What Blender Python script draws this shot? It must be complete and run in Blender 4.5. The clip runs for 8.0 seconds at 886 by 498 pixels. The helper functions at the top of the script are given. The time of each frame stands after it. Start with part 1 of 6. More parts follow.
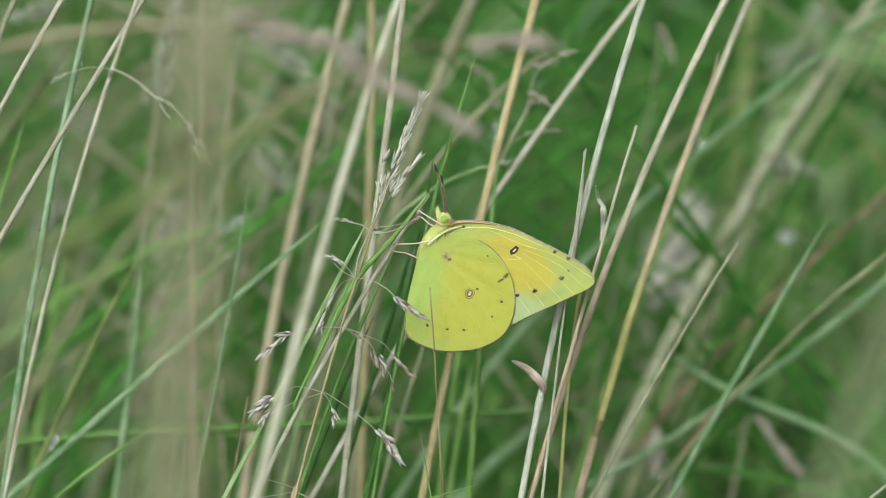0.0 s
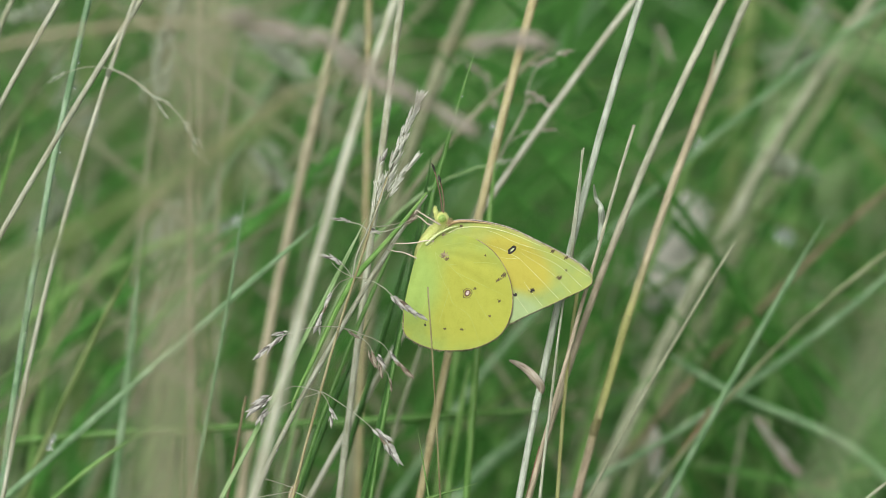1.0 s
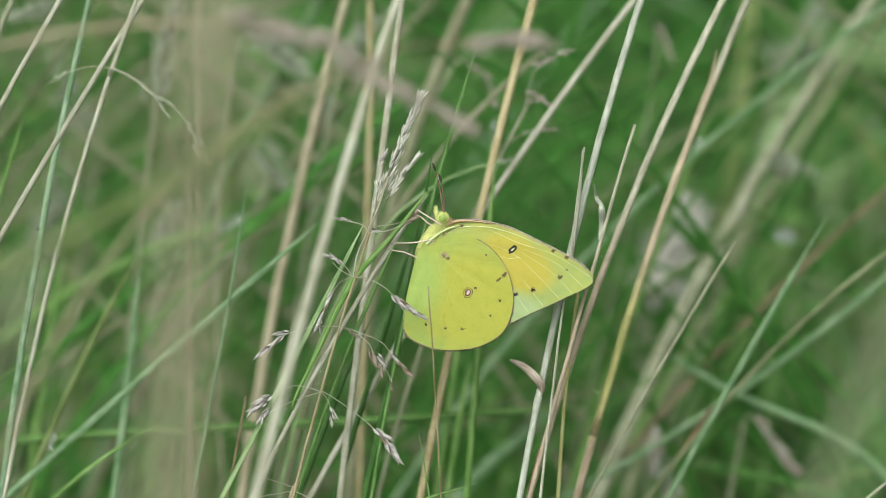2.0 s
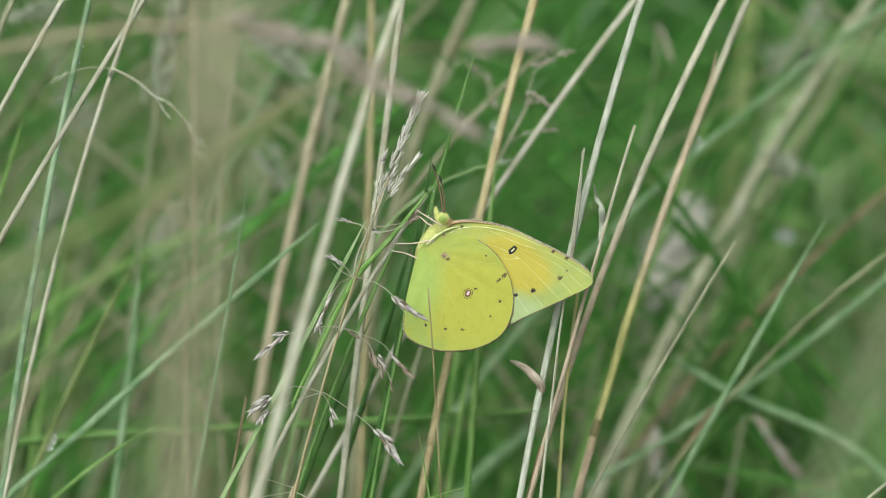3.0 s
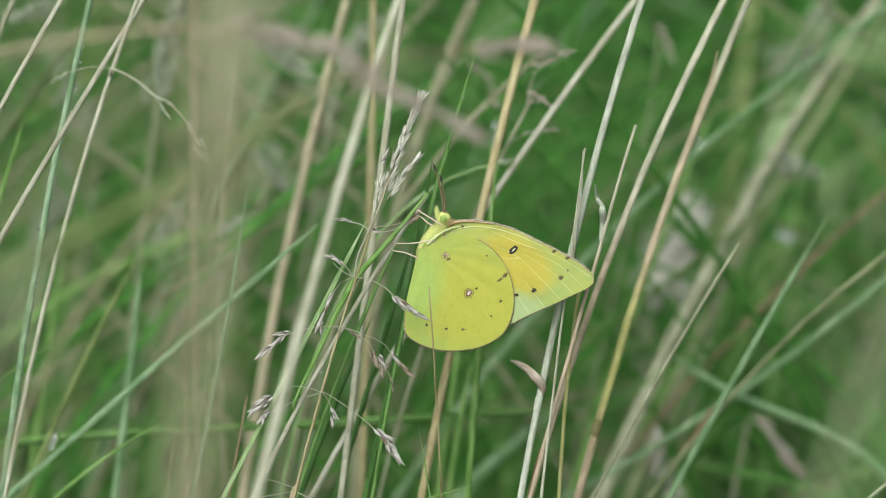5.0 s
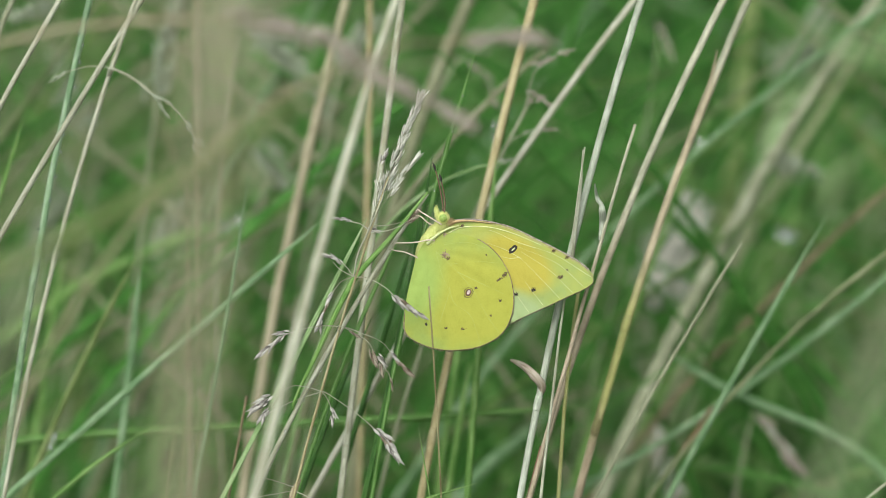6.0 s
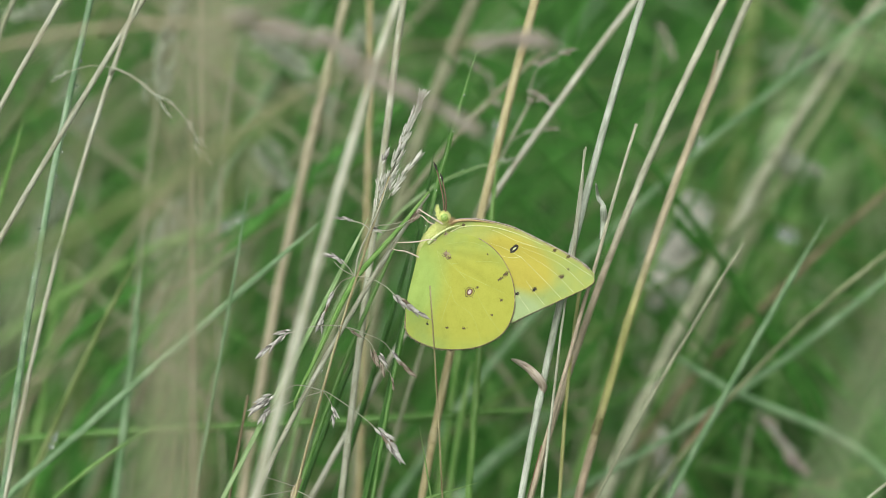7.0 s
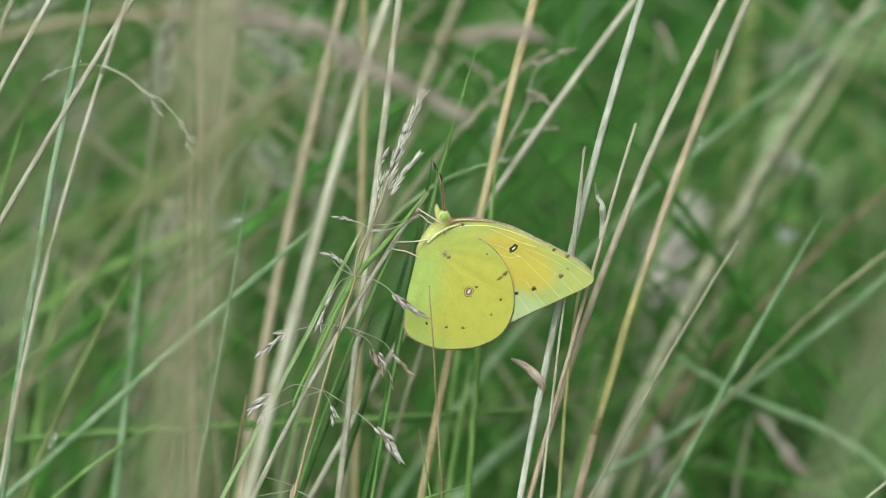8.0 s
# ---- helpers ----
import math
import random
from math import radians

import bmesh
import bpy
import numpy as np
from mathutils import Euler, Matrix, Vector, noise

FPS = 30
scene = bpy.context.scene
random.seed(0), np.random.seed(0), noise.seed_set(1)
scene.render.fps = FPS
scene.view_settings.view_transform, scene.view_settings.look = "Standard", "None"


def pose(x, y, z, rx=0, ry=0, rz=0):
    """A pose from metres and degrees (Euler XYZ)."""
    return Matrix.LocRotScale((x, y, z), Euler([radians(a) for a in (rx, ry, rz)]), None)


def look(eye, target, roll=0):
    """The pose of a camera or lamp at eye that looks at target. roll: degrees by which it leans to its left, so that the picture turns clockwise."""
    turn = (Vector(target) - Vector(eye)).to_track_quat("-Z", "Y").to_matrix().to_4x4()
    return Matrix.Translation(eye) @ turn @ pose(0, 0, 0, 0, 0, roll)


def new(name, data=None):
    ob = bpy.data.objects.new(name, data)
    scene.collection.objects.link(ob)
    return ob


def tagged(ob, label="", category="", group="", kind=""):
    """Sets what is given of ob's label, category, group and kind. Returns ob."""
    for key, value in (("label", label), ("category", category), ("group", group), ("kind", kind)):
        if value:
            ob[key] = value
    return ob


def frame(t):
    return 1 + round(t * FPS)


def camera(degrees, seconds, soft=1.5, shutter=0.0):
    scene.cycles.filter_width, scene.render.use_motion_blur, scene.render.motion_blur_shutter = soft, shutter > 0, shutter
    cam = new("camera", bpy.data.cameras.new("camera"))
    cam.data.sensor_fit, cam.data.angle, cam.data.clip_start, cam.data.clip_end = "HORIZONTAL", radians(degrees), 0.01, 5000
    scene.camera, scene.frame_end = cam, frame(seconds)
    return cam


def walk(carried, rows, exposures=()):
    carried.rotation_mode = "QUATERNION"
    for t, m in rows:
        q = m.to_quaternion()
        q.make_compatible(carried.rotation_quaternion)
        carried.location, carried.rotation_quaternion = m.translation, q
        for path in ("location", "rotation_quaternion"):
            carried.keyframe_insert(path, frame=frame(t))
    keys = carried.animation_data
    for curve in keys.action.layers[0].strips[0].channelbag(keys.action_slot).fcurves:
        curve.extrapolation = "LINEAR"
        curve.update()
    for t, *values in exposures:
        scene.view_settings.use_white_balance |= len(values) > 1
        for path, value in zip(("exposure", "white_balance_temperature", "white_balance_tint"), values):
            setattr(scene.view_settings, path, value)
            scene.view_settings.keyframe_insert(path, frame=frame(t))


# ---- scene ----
cam = camera(16.0, 8.0, soft=0.85)
EYE = Vector((0.0, -0.5287, 0.4816))
# a tripod shot: only a faint tremble of the head, in degrees of yaw and pitch
TREMBLE = [
    (0.0, 0.0314, 0.0216),
    (0.5, 0.0060, 0.0000),
    (1.0, -0.0116, 0.0116),
    (1.5, 0.0000, 0.0000),
    (3.0, 0.0001, 0.0156),
    (3.5, -0.0096, -0.0019),
    (4.0, 0.0099, -0.0040),
    (4.5, 0.0176, 0.0156),
    (6.0, 0.0078, 0.0019),
    (6.5, 0.0175, 0.0000),
    (7.0, 0.0293, -0.0079),
    (7.5, 0.0195, -0.0096),
    (8.0, 0.0156, -0.0156),
]
walk(cam, [(t, pose(*EYE, 74.0 + p, 0, y)) for t, y, p in TREMBLE])
cam.data.dof.use_dof = True
cam.data.dof.focus_distance = 0.55
cam.data.dof.aperture_fstop = 11.0
cam.data.dof.aperture_blades = 9

# ---------------------------------------------------------------- world and light
SUN_EL, SUN_ROT = radians(45), radians(200)
world = bpy.data.worlds.new("overcast_sky")
scene.world = world
world.use_nodes = True
wn = world.node_tree
sky = wn.nodes.new("ShaderNodeTexSky")
sky.sky_type, sky.sun_disc = "NISHITA", False
sky.sun_elevation, sky.sun_rotation = SUN_EL, SUN_ROT
sky.air_density, sky.dust_density, sky.ozone_density = 1.0, 6.0, 1.0
hazy = wn.nodes.new("ShaderNodeHueSaturation")
hazy.inputs["Saturation"].default_value = 0.22
wn.links.new(sky.outputs[0], hazy.inputs["Color"])
wn.links.new(hazy.outputs[0], wn.nodes["Background"].inputs["Color"])
wn.nodes["Background"].inputs["Strength"].default_value = 0.15

sun = new("sun", bpy.data.lights.new("sun", "SUN"))
sun.data.energy, sun.data.angle, sun.data.color = 1.5, radians(40), (1.0, 0.97, 0.92)
sun.matrix_world = look((-0.9, -2.4, 2.6), (0, 0, 0))
scene.view_settings.exposure = 0.13


# ---------------------------------------------------------------- materials
def mat_new(name):
    m = bpy.data.materials.new(name)
    m.use_nodes = True
    return m, m.node_tree.nodes, m.node_tree.links, m.node_tree.nodes["Principled BSDF"]


def ramp(nodes, stops):
    r = nodes.new("ShaderNodeValToRGB")
    els = r.color_ramp.elements
    while len(els) < len(stops):
        els.new(0.5)
    for e, (p, c) in zip(els, stops):
        e.position, e.color = p, (*c, 1)
    return r


def leafy(bsdf, nodes, links, colour, amount):
    """Adds light that shines through a thin leaf."""
    tr = nodes.new("ShaderNodeBsdfTranslucent")
    mix = nodes.new("ShaderNodeMixShader")
    mix.inputs[0].default_value = amount
    links.new(colour, tr.inputs["Color"])
    links.new(bsdf.outputs[0], mix.inputs[1])
    links.new(tr.outputs[0], mix.inputs[2])
    links.new(mix.outputs[0], nodes["Material Output"].inputs["Surface"])


def plant_mat(name, dark, mid, light, rough=0.55, through_light=0.15, streak=1.0, along=()):
    """Grass: fine fibres along the stem, broad patches of colour, each plant a little different. along: tints at shares of half a metre from the root."""
    m, n, l, b = mat_new(name)
    uv = n.new("ShaderNodeUVMap")
    info = n.new("ShaderNodeObjectInfo")
    mp = n.new("ShaderNodeMapping")
    mp.inputs["Scale"].default_value = (9, 34, 1)
    l.new(uv.outputs[0], mp.inputs["Vector"])
    off = n.new("ShaderNodeCombineXYZ")
    l.new(info.outputs["Random"], off.inputs["Z"])
    sc = n.new("ShaderNodeVectorMath")
    sc.operation = "SCALE"
    sc.inputs["Scale"].default_value = 50
    l.new(off.outputs[0], sc.inputs[0])
    add = n.new("ShaderNodeVectorMath")
    l.new(mp.outputs[0], add.inputs[0])
    l.new(sc.outputs[0], add.inputs[1])
    fib = n.new("ShaderNodeTexNoise")
    fib.inputs["Scale"].default_value, fib.inputs["Detail"].default_value = 1.0, 4
    l.new(add.outputs[0], fib.inputs["Vector"])
    mp2 = n.new("ShaderNodeMapping")
    mp2.inputs["Scale"].default_value = (0.8, 18, 1)
    l.new(uv.outputs[0], mp2.inputs["Vector"])
    add2 = n.new("ShaderNodeVectorMath")
    l.new(mp2.outputs[0], add2.inputs[0])
    l.new(sc.outputs[0], add2.inputs[1])
    pat = n.new("ShaderNodeTexNoise")
    pat.inputs["Scale"].default_value, pat.inputs["Detail"].default_value = 1.0, 3
    l.new(add2.outputs[0], pat.inputs["Vector"])
    mix = n.new("ShaderNodeMix")
    mix.inputs[0].default_value = 0.45
    l.new(fib.outputs["Fac"], mix.inputs[2])
    l.new(pat.outputs["Fac"], mix.inputs[3])
    r = ramp(n, [(0.40, dark), (0.5, mid), (0.60, light)])
    l.new(mix.outputs[0], r.inputs[0])
    fl = n.new("ShaderNodeTexNoise")
    fl.inputs["Scale"].default_value, fl.inputs["Detail"].default_value = 2.6, 2
    l.new(add.outputs[0], fl.inputs["Vector"])
    fr = ramp(n, [(0.30, (0.45, 0.40, 0.34)), (0.38, (1, 1, 1))])
    l.new(fl.outputs["Fac"], fr.inputs[0])
    mf = n.new("ShaderNodeMix")
    mf.data_type, mf.blend_type = "RGBA", "MULTIPLY"
    mf.inputs[0].default_value = 0.7
    l.new(r.outputs[0], mf.inputs[6])
    l.new(fr.outputs[0], mf.inputs[7])
    if along:
        xyz = n.new("ShaderNodeSeparateXYZ")
        l.new(uv.outputs[0], xyz.inputs[0])
        part_of = n.new("ShaderNodeMath")
        part_of.operation = "MULTIPLY_ADD"
        l.new(xyz.outputs["Y"], part_of.inputs[0])
        part_of.inputs[1].default_value, part_of.inputs[2].default_value = 0.2, 0.0
        tr = ramp(n, along)
        l.new(part_of.outputs[0], tr.inputs[0])
        mt = n.new("ShaderNodeMix")
        mt.data_type, mt.blend_type = "RGBA", "MULTIPLY"
        mt.inputs[0].default_value = 1.0
        l.new(mf.outputs[2], mt.inputs[6])
        l.new(tr.outputs[0], mt.inputs[7])
        mf = mt
    hsv = n.new("ShaderNodeHueSaturation")
    mr = n.new("ShaderNodeMapRange")
    mr.inputs["To Min"].default_value, mr.inputs["To Max"].default_value = 0.95, 1.06
    l.new(info.outputs["Random"], mr.inputs["Value"])
    l.new(mr.outputs[0], hsv.inputs["Value"])
    l.new(mf.outputs[2], hsv.inputs["Color"])
    l.new(hsv.outputs[0], b.inputs["Base Color"])
    b.inputs["Roughness"].default_value = rough
    b.inputs["Specular IOR Level"].default_value = 0.24
    bump = n.new("ShaderNodeBump")
    bump.inputs["Strength"].default_value, bump.inputs["Distance"].default_value = 0.6 * streak, 0.0004
    l.new(fib.outputs["Fac"], bump.inputs["Height"])
    l.new(bump.outputs[0], b.inputs["Normal"])
    leafy(b, n, l, hsv.outputs[0], through_light)
    return m


STRAW_PALE = plant_mat("straw_pale", (0.325, 0.338, 0.230), (0.430, 0.457, 0.336), (0.540, 0.580, 0.455))
STRAW_SILVER = plant_mat("straw_silver", (0.33, 0.38, 0.29), (0.44, 0.50, 0.40), (0.56, 0.62, 0.52))
STRAW_TAN = plant_mat("straw_tan", (0.325, 0.28, 0.145), (0.42, 0.38, 0.20), (0.50, 0.47, 0.285))
STRAW_PINK = plant_mat("straw_pink", (0.267, 0.220, 0.134), (0.382, 0.340, 0.221), (0.449, 0.430, 0.288))
STRAW_RIPE = plant_mat("straw_ripe", (0.34, 0.34, 0.33), (0.455, 0.455, 0.45), (0.56, 0.56, 0.57), along=[(0.565, (0.86, 0.72, 0.50)), (0.587, (0.86, 0.72, 0.50)), (0.610, (0.84, 0.88, 0.33)), (0.640, (0.84, 0.88, 0.33)), (0.665, (1.0, 0.90, 0.61)), (0.728, (1.0, 0.90, 0.61)), (0.739, (1.0, 1.05, 0.77))])
STRAW_HALF = plant_mat("straw_half_ripe", (0.34, 0.34, 0.33), (0.455, 0.455, 0.45), (0.56, 0.56, 0.57), along=[(0.658, (0.98, 0.86, 0.62)), (0.695, (1.0, 1.05, 0.77))])
STRAW_BLUSH = plant_mat("straw_blush", (0.34, 0.34, 0.33), (0.455, 0.455, 0.45), (0.56, 0.56, 0.57), along=[(0.663, (0.94, 0.88, 0.60)), (0.684, (0.95, 0.86, 0.60)), (0.692, (0.88, 0.86, 0.56))])
STRAW_ROSE = plant_mat("straw_rose", (0.134, 0.050, 0.038), (0.239, 0.100, 0.077), (0.363, 0.220, 0.144))
STRAW_LIME = plant_mat("straw_lime", (0.31, 0.29, 0.12), (0.38, 0.40, 0.145), (0.44, 0.475, 0.22))
STRAW_GREY = plant_mat("straw_grey", (0.191, 0.220, 0.134), (0.286, 0.320, 0.202), (0.382, 0.420, 0.288))
STRAW_FAR = plant_mat("straw_far", (0.16, 0.175, 0.095), (0.24, 0.265, 0.155), (0.32, 0.355, 0.22))
STRAW_OLIVE = plant_mat("straw_olive", (0.124, 0.160, 0.077), (0.191, 0.240, 0.115), (0.267, 0.320, 0.173))
GREEN_PALE = plant_mat("green_pale", (0.19, 0.35, 0.12), (0.31, 0.49, 0.21), (0.45, 0.61, 0.34), 0.5, 0.25)
GREEN = plant_mat("green", (0.10, 0.25, 0.045), (0.18, 0.38, 0.085), (0.30, 0.50, 0.17), 0.38, 0.3)
GREEN_MID = plant_mat("green_mid", (0.06, 0.17, 0.028), (0.11, 0.27, 0.055), (0.19, 0.38, 0.11), 0.4, 0.3)
GREEN_OLIVE = plant_mat("green_olive", (0.11, 0.18, 0.05), (0.19, 0.28, 0.09), (0.28, 0.37, 0.15), 0.5, 0.3)
# darker copy of the greens: shade low among the stems put into the colour
GREEN_SHADED = plant_mat("green_shaded", (0.03, 0.09, 0.018), (0.05, 0.15, 0.03), (0.09, 0.22, 0.05), 0.45, 0.3)
GREEN_BLUE = plant_mat("green_blue", (0.13, 0.27, 0.115), (0.22, 0.38, 0.19), (0.33, 0.49, 0.29), 0.5, 0.3)
GREEN_DEWY = plant_mat("green_dewy", (0.15, 0.29, 0.14), (0.25, 0.41, 0.23), (0.40, 0.56, 0.37), 0.45, 0.25)
WILD_DEEP = plant_mat("wild_deep", (0.024, 0.107, 0.013), (0.048, 0.186, 0.025), (0.084, 0.260, 0.047), 0.5, 0.3)
WILD_MID = plant_mat("wild_mid", (0.033, 0.144, 0.019), (0.069, 0.246, 0.037), (0.121, 0.344, 0.071), 0.5, 0.3)
WILD_LIGHT = plant_mat("wild_light", (0.061, 0.200, 0.034), (0.112, 0.316, 0.063), (0.191, 0.419, 0.121), 0.5, 0.3)
WILD_OLIVE = plant_mat("wild_olive", (0.061, 0.140, 0.028), (0.112, 0.223, 0.052), (0.177, 0.298, 0.093), 0.55, 0.3)
HUSK_PALE = plant_mat("husk_pale", (0.30, 0.25, 0.19), (0.43, 0.385, 0.30), (0.54, 0.50, 0.42))
STALK = plant_mat("stalk", (0.17, 0.135, 0.065), (0.32, 0.28, 0.145), (0.47, 0.44, 0.25))
BROWN_DRY = plant_mat("brown_dry", (0.09, 0.08, 0.04), (0.17, 0.14, 0.08), (0.28, 0.24, 0.14))


def island_mat(name, stops, rough=0.6, through_light=0.15, scale=900.0):
    """Many small pieces in one mesh, each piece of its own shade."""
    m, n, l, b = mat_new(name)
    geo = n.new("ShaderNodeNewGeometry")
    tc = n.new("ShaderNodeTexCoord")
    noi = n.new("ShaderNodeTexNoise")
    noi.inputs["Scale"].default_value, noi.inputs["Detail"].default_value = scale, 3
    l.new(tc.outputs["Object"], noi.inputs["Vector"])
    mix = n.new("ShaderNodeMix")
    mix.inputs[0].default_value = 0.28
    l.new(geo.outputs["Random Per Island"], mix.inputs[2])
    l.new(noi.outputs["Fac"], mix.inputs[3])
    r = ramp(n, stops)
    l.new(mix.outputs[0], r.inputs[0])
    l.new(r.outputs[0], b.inputs["Base Color"])
    b.inputs["Roughness"].default_value = rough
    b.inputs["Specular IOR Level"].default_value = 0.12
    leafy(b, n, l, r.outputs[0], through_light)
    return m


GLUME = island_mat("glume_silver", [(0.2, (0.10, 0.094, 0.08)), (0.36, (0.31, 0.305, 0.275)), (0.55, (0.57, 0.57, 0.53)), (0.82, (0.86, 0.87, 0.83))], 0.5, 0.2, 7)
GLUME_BROWN = island_mat("glume_brown", [(0.15, (0.08, 0.06, 0.04)), (0.4, (0.21, 0.175, 0.125)), (0.65, (0.40, 0.37, 0.30)), (0.88, (0.68, 0.68, 0.62))], 0.5, 0.15, 7)
GLUME_MAUVE = island_mat("glume_mauve", [(0.1, (0.24, 0.20, 0.165)), (0.4, (0.375, 0.345, 0.285)), (0.7, (0.51, 0.485, 0.42)), (0.92, (0.60, 0.59, 0.53))], 0.6, 0.15, 7)
GLUME_BEIGE = island_mat("glume_beige", [(0.15, (0.40, 0.42, 0.33)), (0.35, (0.58, 0.60, 0.51)), (0.6, (0.71, 0.73, 0.66)), (0.85, (0.82, 0.83, 0.78))], 0.5, 0.25, 7)
GLUME_PALE = island_mat("glume_pale", [(0.1, (0.19, 0.25, 0.15)), (0.5, (0.33, 0.39, 0.28)), (0.92, (0.50, 0.55, 0.45))], 0.6, 0.2, 7)
MEADOW = island_mat("meadow_blades", [(0.22, (0.005, 0.030, 0.004)), (0.4, (0.016, 0.098, 0.011)), (0.55, (0.044, 0.21, 0.026)), (0.7, (0.095, 0.335, 0.056)), (0.8, (0.12, 0.27, 0.07)), (0.88, (0.23, 0.26, 0.12))], 0.5, 0.35, 60)
# paler than the meadow: background haze put into the blades' colour
HAZE_PATCH = island_mat("haze_patch_blades", [(0.2, (0.07, 0.15, 0.045)), (0.45, (0.145, 0.25, 0.093)), (0.65, (0.235, 0.34, 0.155)), (0.85, (0.35, 0.40, 0.23))], 0.6, 0.3, 60)
TURF = island_mat("turf_blades", [(0.1, (0.03, 0.08, 0.015)), (0.5, (0.07, 0.17, 0.035)), (0.9, (0.16, 0.24, 0.07))], 0.55, 0.3, 40)


def soil_mat():
    m, n, l, b = mat_new("meadow_soil")
    tc = n.new("ShaderNodeTexCoord")
    a = n.new("ShaderNodeTexNoise")
    a.inputs["Scale"].default_value, a.inputs["Detail"].default_value = 7, 6
    c = n.new("ShaderNodeTexNoise")
    c.inputs["Scale"].default_value, c.inputs["Detail"].default_value = 160, 4
    for t in (a, c):
        l.new(tc.outputs["Object"], t.inputs["Vector"])
    mix = n.new("ShaderNodeMix")
    mix.inputs[0].default_value = 0.5
    l.new(a.outputs["Fac"], mix.inputs[2])
    l.new(c.outputs["Fac"], mix.inputs[3])
    r = ramp(n, [(0.35, (0.03, 0.05, 0.015)), (0.5, (0.05, 0.085, 0.025)), (0.65, (0.09, 0.11, 0.04))])
    l.new(mix.outputs[0], r.inputs[0])
    l.new(r.outputs[0], b.inputs["Base Color"])
    b.inputs["Roughness"].default_value = 0.95
    bump = n.new("ShaderNodeBump")
    bump.inputs["Strength"].default_value, bump.inputs["Distance"].default_value = 0.8, 0.004
    l.new(c.outputs["Fac"], bump.inputs["Height"])
    l.new(bump.outputs[0], b.inputs["Normal"])
    return m


SOIL = soil_mat()


def water_mat():
    m, n, l, b = mat_new("dew_water")
    b.inputs["Base Color"].default_value = (0.95, 0.98, 1.0, 1)
    b.inputs["Roughness"].default_value = 0.02
    b.inputs["IOR"].default_value = 1.333
    b.inputs["Transmission Weight"].default_value = 0.9
    return m


WATER = water_mat()


def wing_mat(name, rim, blush, blush_at, blush_size, pale_at, pale_size, fine=0.6, edge=0.5, pale=(0.40, 0.52, 0.25)):
    """Scaled butterfly wing: lime yellow, a warm blush on the disc, a cool pale corner, dusted with fine scales."""
    m, n, l, b = mat_new(name)
    tc = n.new("ShaderNodeTexCoord")

    def blob(at, size, sharp):
        mp = n.new("ShaderNodeMapping")
        mp.vector_type = "TEXTURE"
        mp.inputs["Location"].default_value = (at[0], 0, at[1])
        mp.inputs["Rotation"].default_value = (0, at[2], 0)
        mp.inputs["Scale"].default_value = (size[0], 1, size[1])
        l.new(tc.outputs["Object"], mp.inputs["Vector"])
        ln = n.new("ShaderNodeVectorMath")
        ln.operation = "LENGTH"
        l.new(mp.outputs[0], ln.inputs[0])
        mr = n.new("ShaderNodeMapRange")
        mr.interpolation_type = "SMOOTHSTEP"
        mr.inputs["From Min"].default_value, mr.inputs["From Max"].default_value = 1.0, sharp
        l.new(ln.outputs["Value"], mr.inputs["Value"])
        return mr.outputs[0]

    broad = n.new("ShaderNodeTexNoise")
    broad.inputs["Scale"].default_value, broad.inputs["Detail"].default_value = 260, 3
    dust = n.new("ShaderNodeTexNoise")
    dust.inputs["Scale"].default_value, dust.inputs["Detail"].default_value = 5200, 2
    for t in (broad, dust):
        l.new(tc.outputs["Object"], t.inputs["Vector"])
    base = ramp(n, [(0.3, tuple(c * k for c, k in zip(rim, (0.86, 0.95, 1.1)))), (0.7, tuple(c * k for c, k in zip(rim, (1.1, 1.03, 0.85))))])
    l.new(broad.outputs["Fac"], base.inputs[0])
    m1 = n.new("ShaderNodeMix")
    m1.data_type = "RGBA"
    l.new(blob(blush_at, blush_size, edge), m1.inputs[0])
    l.new(base.outputs[0], m1.inputs[6])
    m1.inputs[7].default_value = (*blush, 1)
    m2 = n.new("ShaderNodeMix")
    m2.data_type = "RGBA"
    l.new(blob(pale_at, pale_size, 0.35), m2.inputs[0])
    l.new(m1.outputs[2], m2.inputs[6])
    m2.inputs[7].default_value = (*pale, 1)
    m3 = n.new("ShaderNodeMix")
    m3.data_type, m3.blend_type = "RGBA", "MULTIPLY"
    m3.inputs[0].default_value = 0.38 * fine
    dr = ramp(n, [(0.3, (0.62, 0.68, 0.6)), (0.62, (1, 1, 1))])
    l.new(dust.outputs["Fac"], dr.inputs[0])
    l.new(m2.outputs[2], m3.inputs[6])
    l.new(dr.outputs[0], m3.inputs[7])
    # loose dark scales strewn thinly, in drifts
    drift = n.new("ShaderNodeTexNoise")
    drift.inputs["Scale"].default_value, drift.inputs["Detail"].default_value = 620, 6
    drift.inputs["Roughness"].default_value = 0.7
    l.new(tc.outputs["Object"], drift.inputs["Vector"])
    dk = ramp(n, [(0.36, (0.66, 0.66, 0.52)), (0.50, (0.94, 0.95, 0.92)), (0.62, (1.0, 1.0, 1.0)), (0.74, (1.06, 1.07, 1.35))])
    l.new(drift.outputs["Fac"], dk.inputs[0])
    m4 = n.new("ShaderNodeMix")
    m4.data_type, m4.blend_type = "RGBA", "MULTIPLY"
    m4.inputs[0].default_value = 0.22
    l.new(m3.outputs[2], m4.inputs[6])
    l.new(dk.outputs[0], m4.inputs[7])
    m3 = m4
    l.new(m3.outputs[2], b.inputs["Base Color"])
    b.inputs["Roughness"].default_value = 0.75
    b.inputs["Specular IOR Level"].default_value = 0.2
    b.inputs["Sheen Weight"].default_value = 0.15
    bump = n.new("ShaderNodeBump")
    bump.inputs["Strength"].default_value, bump.inputs["Distance"].default_value = 0.35, 0.00008
    l.new(dust.outputs["Fac"], bump.inputs["Height"])
